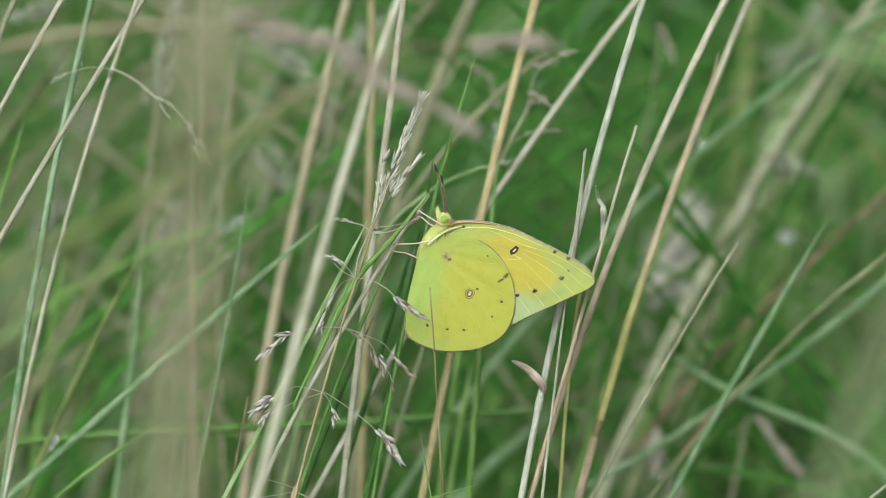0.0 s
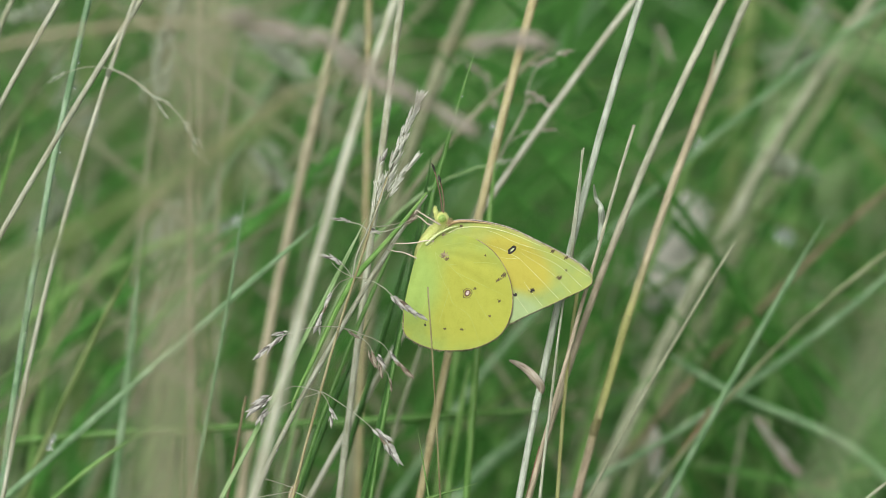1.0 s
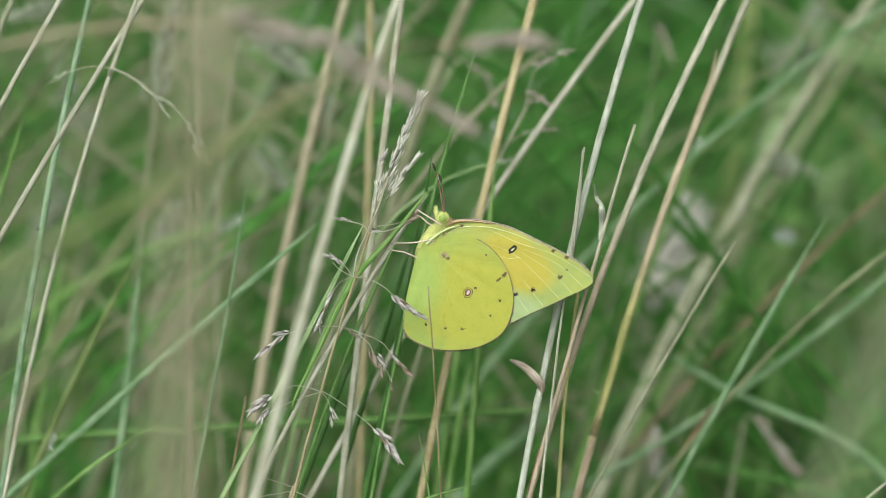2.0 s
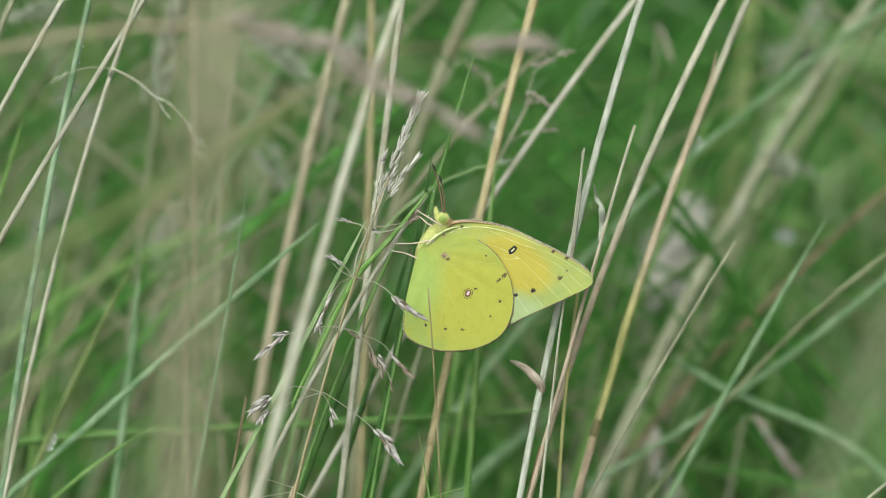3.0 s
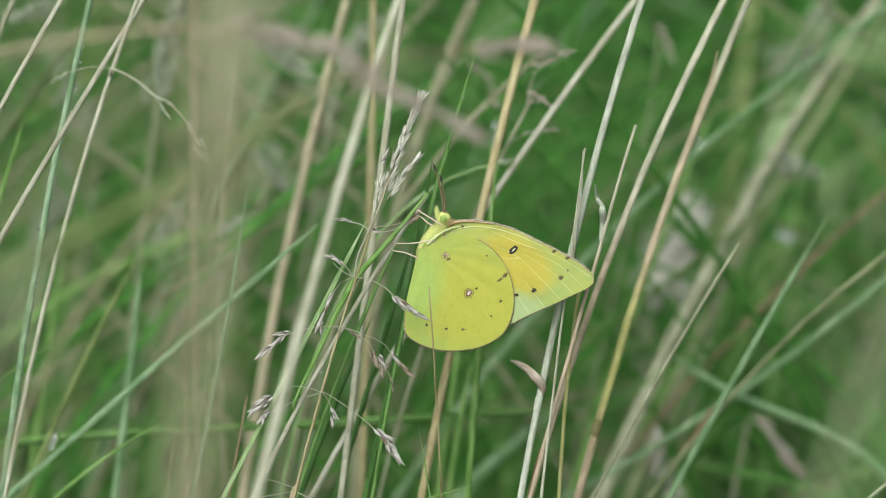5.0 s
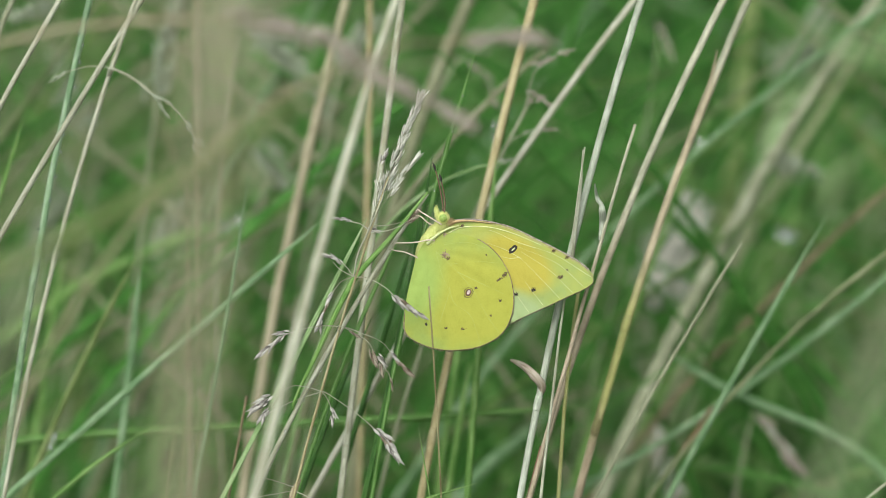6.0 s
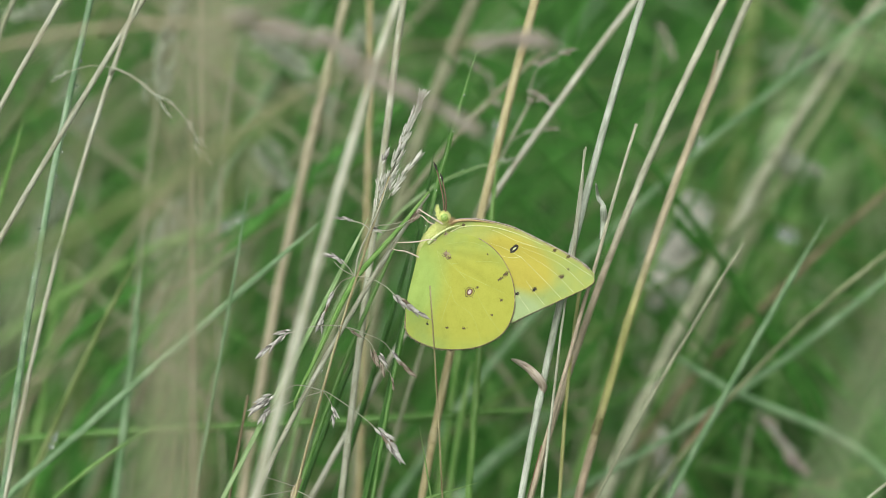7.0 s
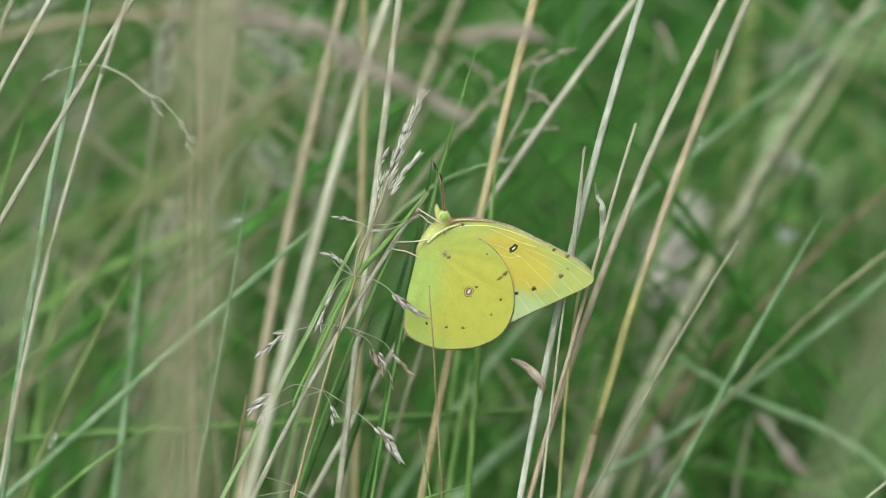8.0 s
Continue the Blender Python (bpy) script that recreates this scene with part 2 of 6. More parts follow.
    l.new(bump.outputs[0], b.inputs["Normal"])
    leafy(b, n, l, m3.outputs[2], 0.22)
    return m


LIME = (0.418, 0.50, 0.145)
HINDWING = wing_mat("hindwing_scales", (0.405, 0.495, 0.115), (0.468, 0.497, 0.084), (0.0062, -0.0105, 0.3), (0.0122, 0.0112), (-0.0042, -0.0075, 0.12), (0.0068, 0.0098), pale=(0.385, 0.535, 0.135))
FOREWING = wing_mat("forewing_scales", LIME, (0.53, 0.485, 0.085), (0.0136, -0.0040, 0.58), (0.0090, 0.0055), (0.0145, -0.0125, 0.45), (0.0085, 0.0042), edge=0.58)


def plain_mat(name, a, c, rough=0.6, scale=3000.0, metal=0.0):
    m, n, l, b = mat_new(name)
    tc = n.new("ShaderNodeTexCoord")
    noi = n.new("ShaderNodeTexNoise")
    noi.inputs["Scale"].default_value, noi.inputs["Detail"].default_value = scale, 3
    l.new(tc.outputs["Object"], noi.inputs["Vector"])
    r = ramp(n, [(0.35, a), (0.65, c)])
    l.new(noi.outputs["Fac"], r.inputs[0])
    l.new(r.outputs[0], b.inputs["Base Color"])
    b.inputs["Roughness"].default_value = rough
    return m


FUR = plain_mat("body_fur", (0.45, 0.52, 0.14), (0.57, 0.62, 0.25), 0.9)
FUR_TAN = plain_mat("collar_fur", (0.36, 0.25, 0.11), (0.50, 0.39, 0.21), 0.85)
FRINGE = plain_mat("wing_fringe", (0.14, 0.09, 0.06), (0.40, 0.31, 0.21), 0.8, 1300)
FRINGE_HAIR = plain_mat("fringe_hair", (0.36, 0.28, 0.19), (0.62, 0.54, 0.40), 0.85, 1800)
COSTA = plain_mat("costa_edge", (0.36, 0.27, 0.15), (0.50, 0.42, 0.26), 0.7, 2200)
COSTA_GREY = plain_mat("costa_edge_grey", (0.20, 0.16, 0.14), (0.46, 0.40, 0.37), 0.7, 2600)
VEIN = plain_mat("wing_vein", (0.58, 0.64, 0.28), (0.72, 0.76, 0.44), 0.6)
VEIN_FAINT = plain_mat("wing_vein_faint", (0.42, 0.51, 0.13), (0.48, 0.56, 0.17), 0.75)
ROOT_PALE = plain_mat("root_pale", (0.47, 0.56, 0.22), (0.60, 0.67, 0.36), 0.8)
EYE_GREEN = plain_mat("eye_green", (0.17, 0.30, 0.045), (0.33, 0.47, 0.11), 0.5, 2600)
BLACK = plain_mat("black_scales", (0.006, 0.005, 0.005), (0.03, 0.024, 0.018), 0.7)
UMBER = plain_mat("umber_scales", (0.065, 0.05, 0.022), (0.15, 0.115, 0.045), 0.8)
MAROON = plain_mat("ring_scales", (0.09, 0.045, 0.028), (0.17, 0.085, 0.05), 0.8)
RING_PALE = plain_mat("ring_centre_scales", (0.42, 0.50, 0.20), (0.58, 0.64, 0.38), 0.7)
SILVER = plain_mat("silver_scales", (0.50, 0.42, 0.42), (0.72, 0.64, 0.64), 0.5)
ANTENNA = plain_mat("antenna_brown", (0.09, 0.05, 0.03), (0.20, 0.12, 0.07), 0.6, 4000)
LEG = plain_mat("leg_pale", (0.55, 0.45, 0.37), (0.74, 0.67, 0.56), 0.6)


# ---------------------------------------------------------------- builders
def mesh_of(name, verts, faces, mat, uvs=None, smooth=True):
    me = bpy.data.meshes.new(name)
    me.from_pydata(verts, [], faces)
    me.materials.append(mat)
    if smooth:
        me.shade_smooth()
    if uvs is not None:
        lay = me.uv_layers.new(name="UVMap")
        idx = np.empty(len(me.loops), dtype=np.int32)
        me.loops.foreach_get("vertex_index", idx)
        lay.data.foreach_set("uv", np.asarray(uvs, dtype=np.float32)[idx].ravel())
    return me


def piece(name, me, parent, label="", m=None):
    ob = new(name, me)
    ob.parent = parent
    if m is not None:
        ob.matrix_basis = m
    return tagged(ob, label)


def part(name, bm, material, parent, label=""):
    me = bpy.data.meshes.new(name)
    bm.to_mesh(me)
    bm.free()
    me.materials.append(material)
    me.shade_smooth()
    return piece(name, me, parent, label)


def bezier(p, n):
    p = [np.array(q, dtype=float) for q in p]
    t = np.linspace(0, 1, n)[:, None]
    return (1 - t) ** 3 * p[0] + 3 * (1 - t) ** 2 * t * p[1] + 3 * (1 - t) * t ** 2 * p[2] + t ** 3 * p[3]


def spline(points, n):
    """A smooth line through a few points."""
    p = [np.array(q, dtype=float) for q in points]
    p = [2 * p[0] - p[1]] + p + [2 * p[-1] - p[-2]]
    out = []
    segs = len(p) - 3
    for k in np.linspace(0, segs - 1e-6, n):
        i, t = int(k), k - int(k)
        a, b, c, d = p[i:i + 4]
        out.append(0.5 * (2 * b + (c - a) * t + (2 * a - 5 * b + 4 * c - d) * t * t + (3 * b - a - 3 * c + d) * t ** 3))
    return np.array(out)


def frames_along(line):
    tan = np.gradient(line, axis=0)
    tan /= np.linalg.norm(tan, axis=1)[:, None] + 1e-12
    return tan


def tube(line, radii, sides=8, facing=0.0, flat=1.0, fold=0.0):
    """Verts, faces and uvs of a closed tube along a line. flat < 1 makes it a leaf, fold gives the leaf its keel."""
    n = len(line)
    tan = frames_along(line)
    length = np.concatenate([[0], np.cumsum(np.linalg.norm(np.diff(line, axis=0), axis=1))])
    ref = np.array([math.sin(facing), math.cos(facing), 0.0])
    verts, uvs, faces = [], [], []
    for i in range(n):
        side = np.cross(tan[i], ref)
        side /= np.linalg.norm(side) + 1e-12
        out = np.cross(side, tan[i])
        for k in range(sides):
            a = 2 * math.pi * k / sides
            c, s = math.cos(a), math.sin(a)
            verts.append(line[i] + radii[i] * (side * c + out * (s * flat + fold * abs(c))))
            uvs.append((abs(2 * k / sides - 1), length[i] * 10))
    for i in range(n - 1):
        for k in range(sides):
            a, b = i * sides + k, i * sides + (k + 1) % sides
            faces.append((a, b, b + sides, a + sides))
    faces.append(tuple(range(sides - 1, -1, -1)))
    faces.append(tuple(range((n - 1) * sides, n * sides)))
    return verts, faces, uvs


def stand(root, name, label, category, group):
    ob = new(name)
    ob.location = root
    return tagged(ob, label, category, group)


def culm(root, c1, c2, tip, r0, r1, mat, label, nodes=(), group="grass stems", n=44, name="dry_grass_plant"):
    """A plant with one round straw from its root to its tip, jointed where leaves were joined."""
    base = Vector(root)
    plant = stand(root, name, label, "grass", group)
    line = bezier((root, c1, c2, tip), n) - np.array(root)
    t = np.linspace(0, 1, n)
    wob = np.array([noise.noise((base.x * 90 + k * 0.7, base.y * 50, 3)) for k in range(n)])
    radii = (r0 + (r1 - r0) * t) * (1 + 0.07 * wob)
    line[:, 0] += 0.25 * r0 * wob
    v, f, uv = tube(line, radii, 8)
    piece("stem", mesh_of("stem", v, f, mat, uv), plant)
    run = uv[::8]
    for at in (0.28, 0.5, *nodes):
        k = int(at * (n - 1))
        p, w = line[k], line[k + 1] - line[k]
        w = w / np.linalg.norm(w)
        r = radii[k]
        s = np.linspace(-1, 1, 7)
        v, f, uv = tube(np.array([p + w * r * 2.2 * q for q in s]), r * (1.02 + (0.2 if at < 0.6 else 0.12) * np.cos(s * 1.57)), 8)
        uv = [(q[0], run[k][1] + q[1]) for q in uv]
        piece("node", mesh_of("node", v, f, mat, uv), plant)
    return plant


def blade(root, c1, c2, tip, w0, w1, mat, label, facing=0.0, taper=0.1, group="grass blades", n=56):
    """A plant with one leaf of grass: keeled, tapering to its point, with a pale midrib."""
    base = Vector(root)
    plant = stand(root, "grass_plant", label, "grass", group)
    line = bezier((root, c1, c2, tip), n) - np.array(root)
    t = np.linspace(0, 1, n)
    wob = np.array([noise.noise((base.x * 70 + k * 0.5, base.y * 40, 9)) for k in range(n)])
    radii = (w0 + (w1 - w0) * t) * (1 + 0.06 * wob) * np.clip((1.0 - t) / taper, 0.03, 1) ** 0.7
    v, f, uv = tube(line, radii, 8, facing, 0.16, 0.28)
    piece("blade", mesh_of("blade", v, f, mat, uv), plant)
    ref = np.array([math.sin(facing), math.cos(facing), 0.0])
    rib = line - ref * radii[:, None] * 0.12
    v, f, uv = tube(rib, radii * 0.1 + 0.00001, 5)
    piece("midrib", mesh_of("midrib", v, f, GREEN_PALE if mat in (GREEN, GREEN_MID, GREEN_PALE) else mat, uv), plant)
    return plant


def sheath(plant, points, w0, w1, mat, label, facing=0.0, name="leaf"):
    """A withered leaf or sheath that stands off its stem."""
    line = spline(points, 18) - np.array(plant.location)
    t = np.linspace(0, 1, 18)
    rad = (w0 + (w1 - w0) * t) * (0.25 + 0.75 * np.sin(np.pi * (0.12 + 0.85 * t)))
    v, f, uv = tube(line, rad, 8, facing, 0.3, 0.35)
    return piece(name, mesh_of(name, v, f, mat, uv), plant, label)


def branch(plant, points, r, mat):
    line = spline(points, 24) - np.array(plant.location)
    line += np.array([noise.noise_vector((k * 0.45, line[0][0] * 900, line[-1][2] * 900)) for k in range(24)]) * r * 0.8
    v, f, uv = tube(line, np.linspace(r, r * 0.7, 24), 6)
    return piece("branch", mesh_of("branch", v, f, mat, uv), plant)


def dew(plant, at, r):
    """A drop of dew, a little flattened where it hangs on the plant."""
    bm = bmesh.new()
    bmesh.ops.create_icosphere(bm, subdivisions=3, radius=r)
    for v in bm.verts:
        v.co.z *= 0.9 if v.co.z > 0 else 1.08
        v.co += Vector(at) - plant.location
    return part("dew_drop", bm, WATER, plant, "clear round drop of dew")


def glume(bmv, bmf, at, way, length, width, rng, curl=0.12):
    """One husk scale: a narrow boat with a drawn-out tip."""
    way = Vector(way).normalized()
    side = way.orthogonal().normalized()
    side.rotate(Matrix.Rotation(rng.uniform(0, 6.28), 3, way))
    out = way.cross(side)
    k0 = len(bmv)
    prof = (0.25, 0.8, 1.0, 0.8, 0.42, 0.06)
    for i, w in enumerate(prof):
        s = i / (len(prof) - 1)
        c = Vector(at) + way * length * s + out * length * curl * (s * s - 0.4 * s)
        for k in range(6):
            a = k * math.pi / 3
            bmv.append(tuple(c + (side * math.cos(a) + out * 0.62 * math.sin(a)) * width * 0.5 * w))
    for i in range(len(prof) - 1):
        for k in range(6):
            a, b = k0 + i * 6 + k, k0 + i * 6 + (k + 1) % 6
            bmf.append((a, b, b + 6, a + 6))
    bmf.append(tuple(k0 + k for k in range(5, -1, -1)))
    bmf.append(tuple(k0 + (len(prof) - 1) * 6 + k for k in range(6)))


def spikelet_mesh(length, width, florets, mat, seed):
    """A grass flower: husks packed alternately up a short axis, pointing up z."""
    rng = random.Random(seed)
    v, f = [], []
    for i in range(florets):
        s = i / max(1, florets - 1)
        side = 1 if i % 2 else -1
        lean = side * rng.uniform(0.18, 0.36) * (1 - 0.6 * s)
        way = Vector((lean, rng.uniform(-0.2, 0.2), 1))
        at = (side * width * 0.16 * (1 - s), rng.uniform(-0.1, 0.1) * width, length * 0.58 * s)
        glume(v, f, at, way, length * rng.uniform(0.36, 0.46), width * rng.uniform(0.42, 0.6), rng, rng.uniform(-0.2, 0.25))
    return mesh_of("spikelet", v, f, mat)


SPIKELETS = [spikelet_mesh(1.0, 0.32, 8, GLUME, 3), spikelet_mesh(1.0, 0.28, 9, GLUME, 4), spikelet_mesh(1.0, 0.34, 8, GLUME, 8), spikelet_mesh(1.0, 0.30, 9, GLUME, 9)]
SPIKELETS_BROWN = [spikelet_mesh(1.0, 0.30, 8, GLUME_BROWN, 13), spikelet_mesh(1.0, 0.34, 8, GLUME_BROWN, 14)]
MAUVE_HEADS = [spikelet_mesh(1.0, 0.36, 4, GLUME_MAUVE, 31), spikelet_mesh(1.0, 0.42, 5, GLUME_MAUVE, 32)]
PALE_HEADS = [spikelet_mesh(1.0, 0.36, 4, GLUME_PALE, 41), spikelet_mesh(1.0, 0.42, 4, GLUME_PALE, 42)]


def feather_mesh(mat, seed):
    """A one-flowered spikelet: two long glumes that part like a beak round a shorter husk, pointing up z."""
    rng = random.Random(seed)
    v, f = [], []
    for side in (-1, 1):
        glume(v, f, (side * 0.05, 0, 0), (side * rng.uniform(0.06, 0.16), rng.uniform(-0.08, 0.08), 1), rng.uniform(0.82, 1.0), rng.uniform(0.15, 0.2), rng, rng.uniform(-0.05, 0.16))
    glume(v, f, (0, 0.04, 0.05), (0, 0.05, 1), 0.7, 0.16, rng, 0.05)
    return mesh_of("spikelet", v, f, mat)


SLIM_HEADS = [feather_mesh(GLUME_BEIGE, k) for k in (23, 24, 25, 26)]


def aim(at, way, size, spin=0.0):
    q = Vector(way).to_track_quat("Z", "Y")
    return Matrix.LocRotScale(Vector(at), q, (size, size, size)) @ Matrix.Rotation(spin, 4, "Z")


def head(plant, at, to, kinds, pick, spin=0.0):
    """One spikelet from at to its point."""
    a, c = Vector(at), Vector(to)
    return piece("spikelet", kinds[pick % len(kinds)], plant, "", aim(a - plant.location, c - a, (c - a).length, spin))


def plume(plant, points, count, size, spread, kinds, seed, up=0.55, r=0.00025, mat=None):
    """A dense seed head: short stalks all round an axis, each with a spikelet that points up along it."""
    rng = random.Random(seed)
    branch(plant, points, r, mat or STRAW_PINK)
    line = spline(points, 60)
    tan = frames_along(line)
    for k in range(count):
        s = (k + rng.random()) / count
        i = min(59, int(s * 59))
        t = Vector(tan[i])
        out = t.orthogonal().normalized()
        out.rotate(Matrix.Rotation(rng.uniform(0, 6.28), 3, t))
        reach = spread * rng.uniform(0.2, 1.0) * (1 - 0.75 * s)
        at = Vector(line[i]) + (out + t * 0.8).normalized() * reach
        way = (out * (1 - up) * rng.uniform(0.3, 1) + t * up).normalized()
        size_k = size * rng.uniform(0.75, 1.15)
        piece("spikelet", kinds[rng.randrange(len(kinds))], plant, "", aim(at - plant.location, way, size_k, rng.uniform(0, 6)))


# ---------------------------------------------------------------- ground and far meadow
def ground():
    bm = bmesh.new()
    bmesh.ops.create_grid(bm, x_segments=60, y_segments=60, size=1.0)
    for v in bm.verts:
        r = max(abs(v.co.x), abs(v.co.y))
        s = 400 * r ** 4 + 3 * r
        d = v.co.xy.normalized() * s if v.co.xy.length > 1e-6 else Vector((0, 0))
        v.co = Vector((d.x, d.y, 0.012 * noise.noise((d.x * 3, d.y * 3, 0)) - 0.012))
    me = bpy.data.meshes.new("ground")
    bm.to_mesh(me)
    bm.free()
    me.materials.append(SOIL)
    me.shade_smooth()
    ob = new("ground", me)
    return tagged(ob, "dark green meadow soil with matted thatch", "ground", kind="structure")


def many_blades(name, label, count, area, height, width, lean, mat, seed, keep=None, segs=6):
    """Countless grass leaves in one sheet of stuff, each a keeled strip bent by its own weight, in loose clumps."""
    rng = np.random.default_rng(seed)
    x0, x1, y0, y1 = area
    verts, faces = [], []
    k = 0
    made = 0
    while made < count:
        x, y = rng.uniform(x0, x1), rng.uniform(y0, y1)
        if keep and not keep(x, y):
            continue
        made += 1
        h = rng.uniform(*height)
        a = rng.normal(lean[0] + 1.6 * noise.noise((x * 5, y * 5, 4)), lean[3])
        bend = abs(rng.normal(lean[1], lean[2])) * h
        dx, dy = math.cos(a) * bend, math.sin(a) * bend
        if y + dy < y0:
            dy = -dy
        w = rng.uniform(*width) * 0.5
        fa = rng.uniform(0, math.pi)
        sx, sy = math.cos(fa) * w, math.sin(fa) * w
        drop = rng.uniform(0.1, 0.5) if bend > 0.55 * h else 0.0
        for i in range(segs + 1):
            s = i / segs
            cx, cy = x + dx * s ** 1.6, y + dy * s ** 1.6
            cz = h * (s - drop * s ** 3)
            g = min(1.0, 3.0 * (1 - s) + 0.06)
            verts += [(cx - sx * g, cy - sy * g, cz), (cx - sy * 0.3 * g, cy + sx * 0.3 * g, cz), (cx + sx * g, cy + sy * g, cz)]
            if i < segs:
                b = k + i * 3
                faces += [(b, b + 1, b + 4, b + 3), (b + 1, b + 2, b + 5, b + 4)]
        k += (segs + 1) * 3
    ob = new(name, mesh_of(name, verts, faces, mat))
    return tagged(ob, label, "grass", kind="stuff")


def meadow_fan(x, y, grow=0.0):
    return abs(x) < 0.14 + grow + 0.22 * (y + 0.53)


ground()
# two paler stands added where the background looks light and hazy
many_blades("meadow_haze_patch", "patch of meadow grass coloured paler to give haze", 820, (-0.30, -0.06, 0.34, 0.85), (0.2, 0.34), (0.002, 0.006), (0.5, 0.6, 0.4, 1.5), HAZE_PATCH, 35, meadow_fan)
many_blades("meadow_haze_edge", "small patch of meadow grass coloured paler to give haze", 460, (0.10, 0.24, 0.33, 0.6), (0.17, 0.26), (0.002, 0.006), (0.5, 0.6, 0.4, 1.5), HAZE_PATCH, 36)
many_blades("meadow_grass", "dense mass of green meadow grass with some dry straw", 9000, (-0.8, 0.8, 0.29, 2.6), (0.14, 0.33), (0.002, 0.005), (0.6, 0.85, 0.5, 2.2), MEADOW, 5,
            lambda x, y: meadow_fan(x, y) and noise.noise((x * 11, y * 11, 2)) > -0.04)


def around(x, y):
    """Tall grass all round, thinning out with distance; open where the camera stands and before the butterfly."""
    r = math.hypot(x, y - 0.5)
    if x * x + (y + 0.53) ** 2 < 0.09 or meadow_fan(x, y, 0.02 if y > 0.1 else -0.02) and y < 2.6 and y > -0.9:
        return False
    return noise.noise((x * 37.7, y * 41.3, 8)) * 1.6 + 1.0 > r / 3.2 + 0.35 * noise.noise((x * 1.3, y * 1.3, 7))


many_blades("meadow_surround", "tall green meadow grass all round", 34000, (-5.5, 5.5, -5.0, 6.5), (0.12, 0.32), (0.003, 0.008), (0.5, 0.55, 0.35, 1.3), MEADOW, 25, around, 4)
many_blades("meadow_turf", "low green turf all round the tall grass", 26000, (-7, 7, -6.5, 8), (0.03, 0.14), (0.004, 0.009), (0.4, 0.4, 0.3, 1.2), TURF, 6, None, 3)
many_blades("meadow_thatch", "low green turf at the foot of the stems", 6000, (-0.9, 0.9, -0.9, 1.6), (0.03, 0.14), (0.002, 0.004), (0.4, 0.4, 0.3, 1.2), TURF, 16, None, 4)


def wild_blades(count, seed):
    """Single bent blades and straws between the butterfly's stems and the dense meadow, leaning every way."""
    rng = random.Random(seed)
    looks = [(WILD_DEEP, "dark green grass blade bent among the stems"), (WILD_MID, "green grass blade bent among the stems"),
             (WILD_OLIVE, "olive green grass blade leaning among others"), (WILD_LIGHT, "fresh green grass blade leaning among others"),
             (STRAW_OLIVE, "dull straw-coloured dry blade among green ones"), (STRAW_FAR, "pale dry blade leaning among green ones"), (GREEN_BLUE, "bluish green blade leaning among others")]
    for _ in range(count):
        y = 0.095 + 0.25 * rng.random()
        q = Vector((rng.uniform(-0.8, 1) * (0.085 + 0.14 * y), y, rng.uniform(0.262, 0.402) - 0.27 * y))
        kind = rng.random()
        a = radians(rng.uniform(38, 74) if kind < 0.5 else rng.uniform(105, 150) if kind < 0.72 else rng.choice((rng.uniform(-12, 30), rng.uniform(150, 190))))
        d = Vector((math.cos(a), rng.uniform(-0.15, 0.3), math.sin(a))).normalized()
        run = max(-0.16, min(0.16, d.x / max(0.45, d.z) * q.z * 0.55))
        root = Vector((q.x - run, max(0.09, q.y - 0.05 * rng.random()), 0.0))
        tip = q + d * rng.uniform(0.02, 0.09) - Vector((0, 0, rng.uniform(0.0, 0.018)))
        c1, c2 = root + Vector((0.05 * run, 0, q.z * 0.75)), q - d * rng.uniform(0.03, 0.07)
        m, label = rng.choices(looks, (24, 30, 9, 24, 4, 3, 4) if q.x > -0.03 else (20, 16, 24, 9, 18, 11, 2))[0]
        w = rng.uniform(0.0004, 0.0014)
        blade(tuple(root), tuple(c1), tuple(c2), tuple(tip), w, w * rng.uniform(0.35, 0.8), m, label, rng.uniform(-0.6, 0.6), 0.12, "wild grass blades", 26)


wild_blades(240, 73)

# ---------------------------------------------------------------- stems and blades in the plane of the butterfly
s_left_straw = culm((-0.1694, -0.0550, 0.0000), (-0.1729, -0.0591, 0.1729), (-0.1110, -0.0260, 0.2873), (-0.0268, 0.0113, 0.4113), 0.00048, 0.00048, STRAW_PALE, "pale cream dry grass straw leaning over green blades")
s_left_thin = culm((-0.1707, -0.0279, 0.0000), (-0.1676, -0.0289, 0.1573), (-0.1264, -0.0036, 0.2871), (-0.0444, 0.0354, 0.4068), 0.00045, 0.00045, STRAW_PALE, "slender pale dry grass straw")
culm((-0.1487, -0.0078, 0.0000), (-0.1462, -0.0083, 0.1439), (-0.1220, 0.0132, 0.2833), (-0.0611, 0.0537, 0.4052), 0.00094, 0.00048, STRAW_GREY, "greyish dry grass straw, slightly bent")
s_dewy = culm((-0.0958, -0.0295, 0.0000), (-0.0889, -0.0434, 0.1436), (-0.0939, 0.0085, 0.2792), (-0.0521, 0.0432, 0.4097), 0.00098, 0.00051, GREEN_DEWY, "pale green grass stem beaded with dew", name="green_grass_plant")
d_f = blade((-0.1342, 0.0001, 0.0000), (-0.1225, -0.0097, 0.1045), (-0.1116, 0.0205, 0.2229), (-0.0580, 0.0478, 0.3153), 0.00161, 0.00048, GREEN_OLIVE, "olive green grass blade, narrow and upright", 0.0, 0.03)
blade((-0.2434, -0.0135, 0.0000), (-0.2340, -0.0143, 0.1590), (-0.1251, 0.0111, 0.2384), (-0.0222, 0.0362, 0.3256), 0.00102, 0.00058, GREEN_BLUE, "fresh green grass blade leaning low across the stems", 0.3, 0.04)
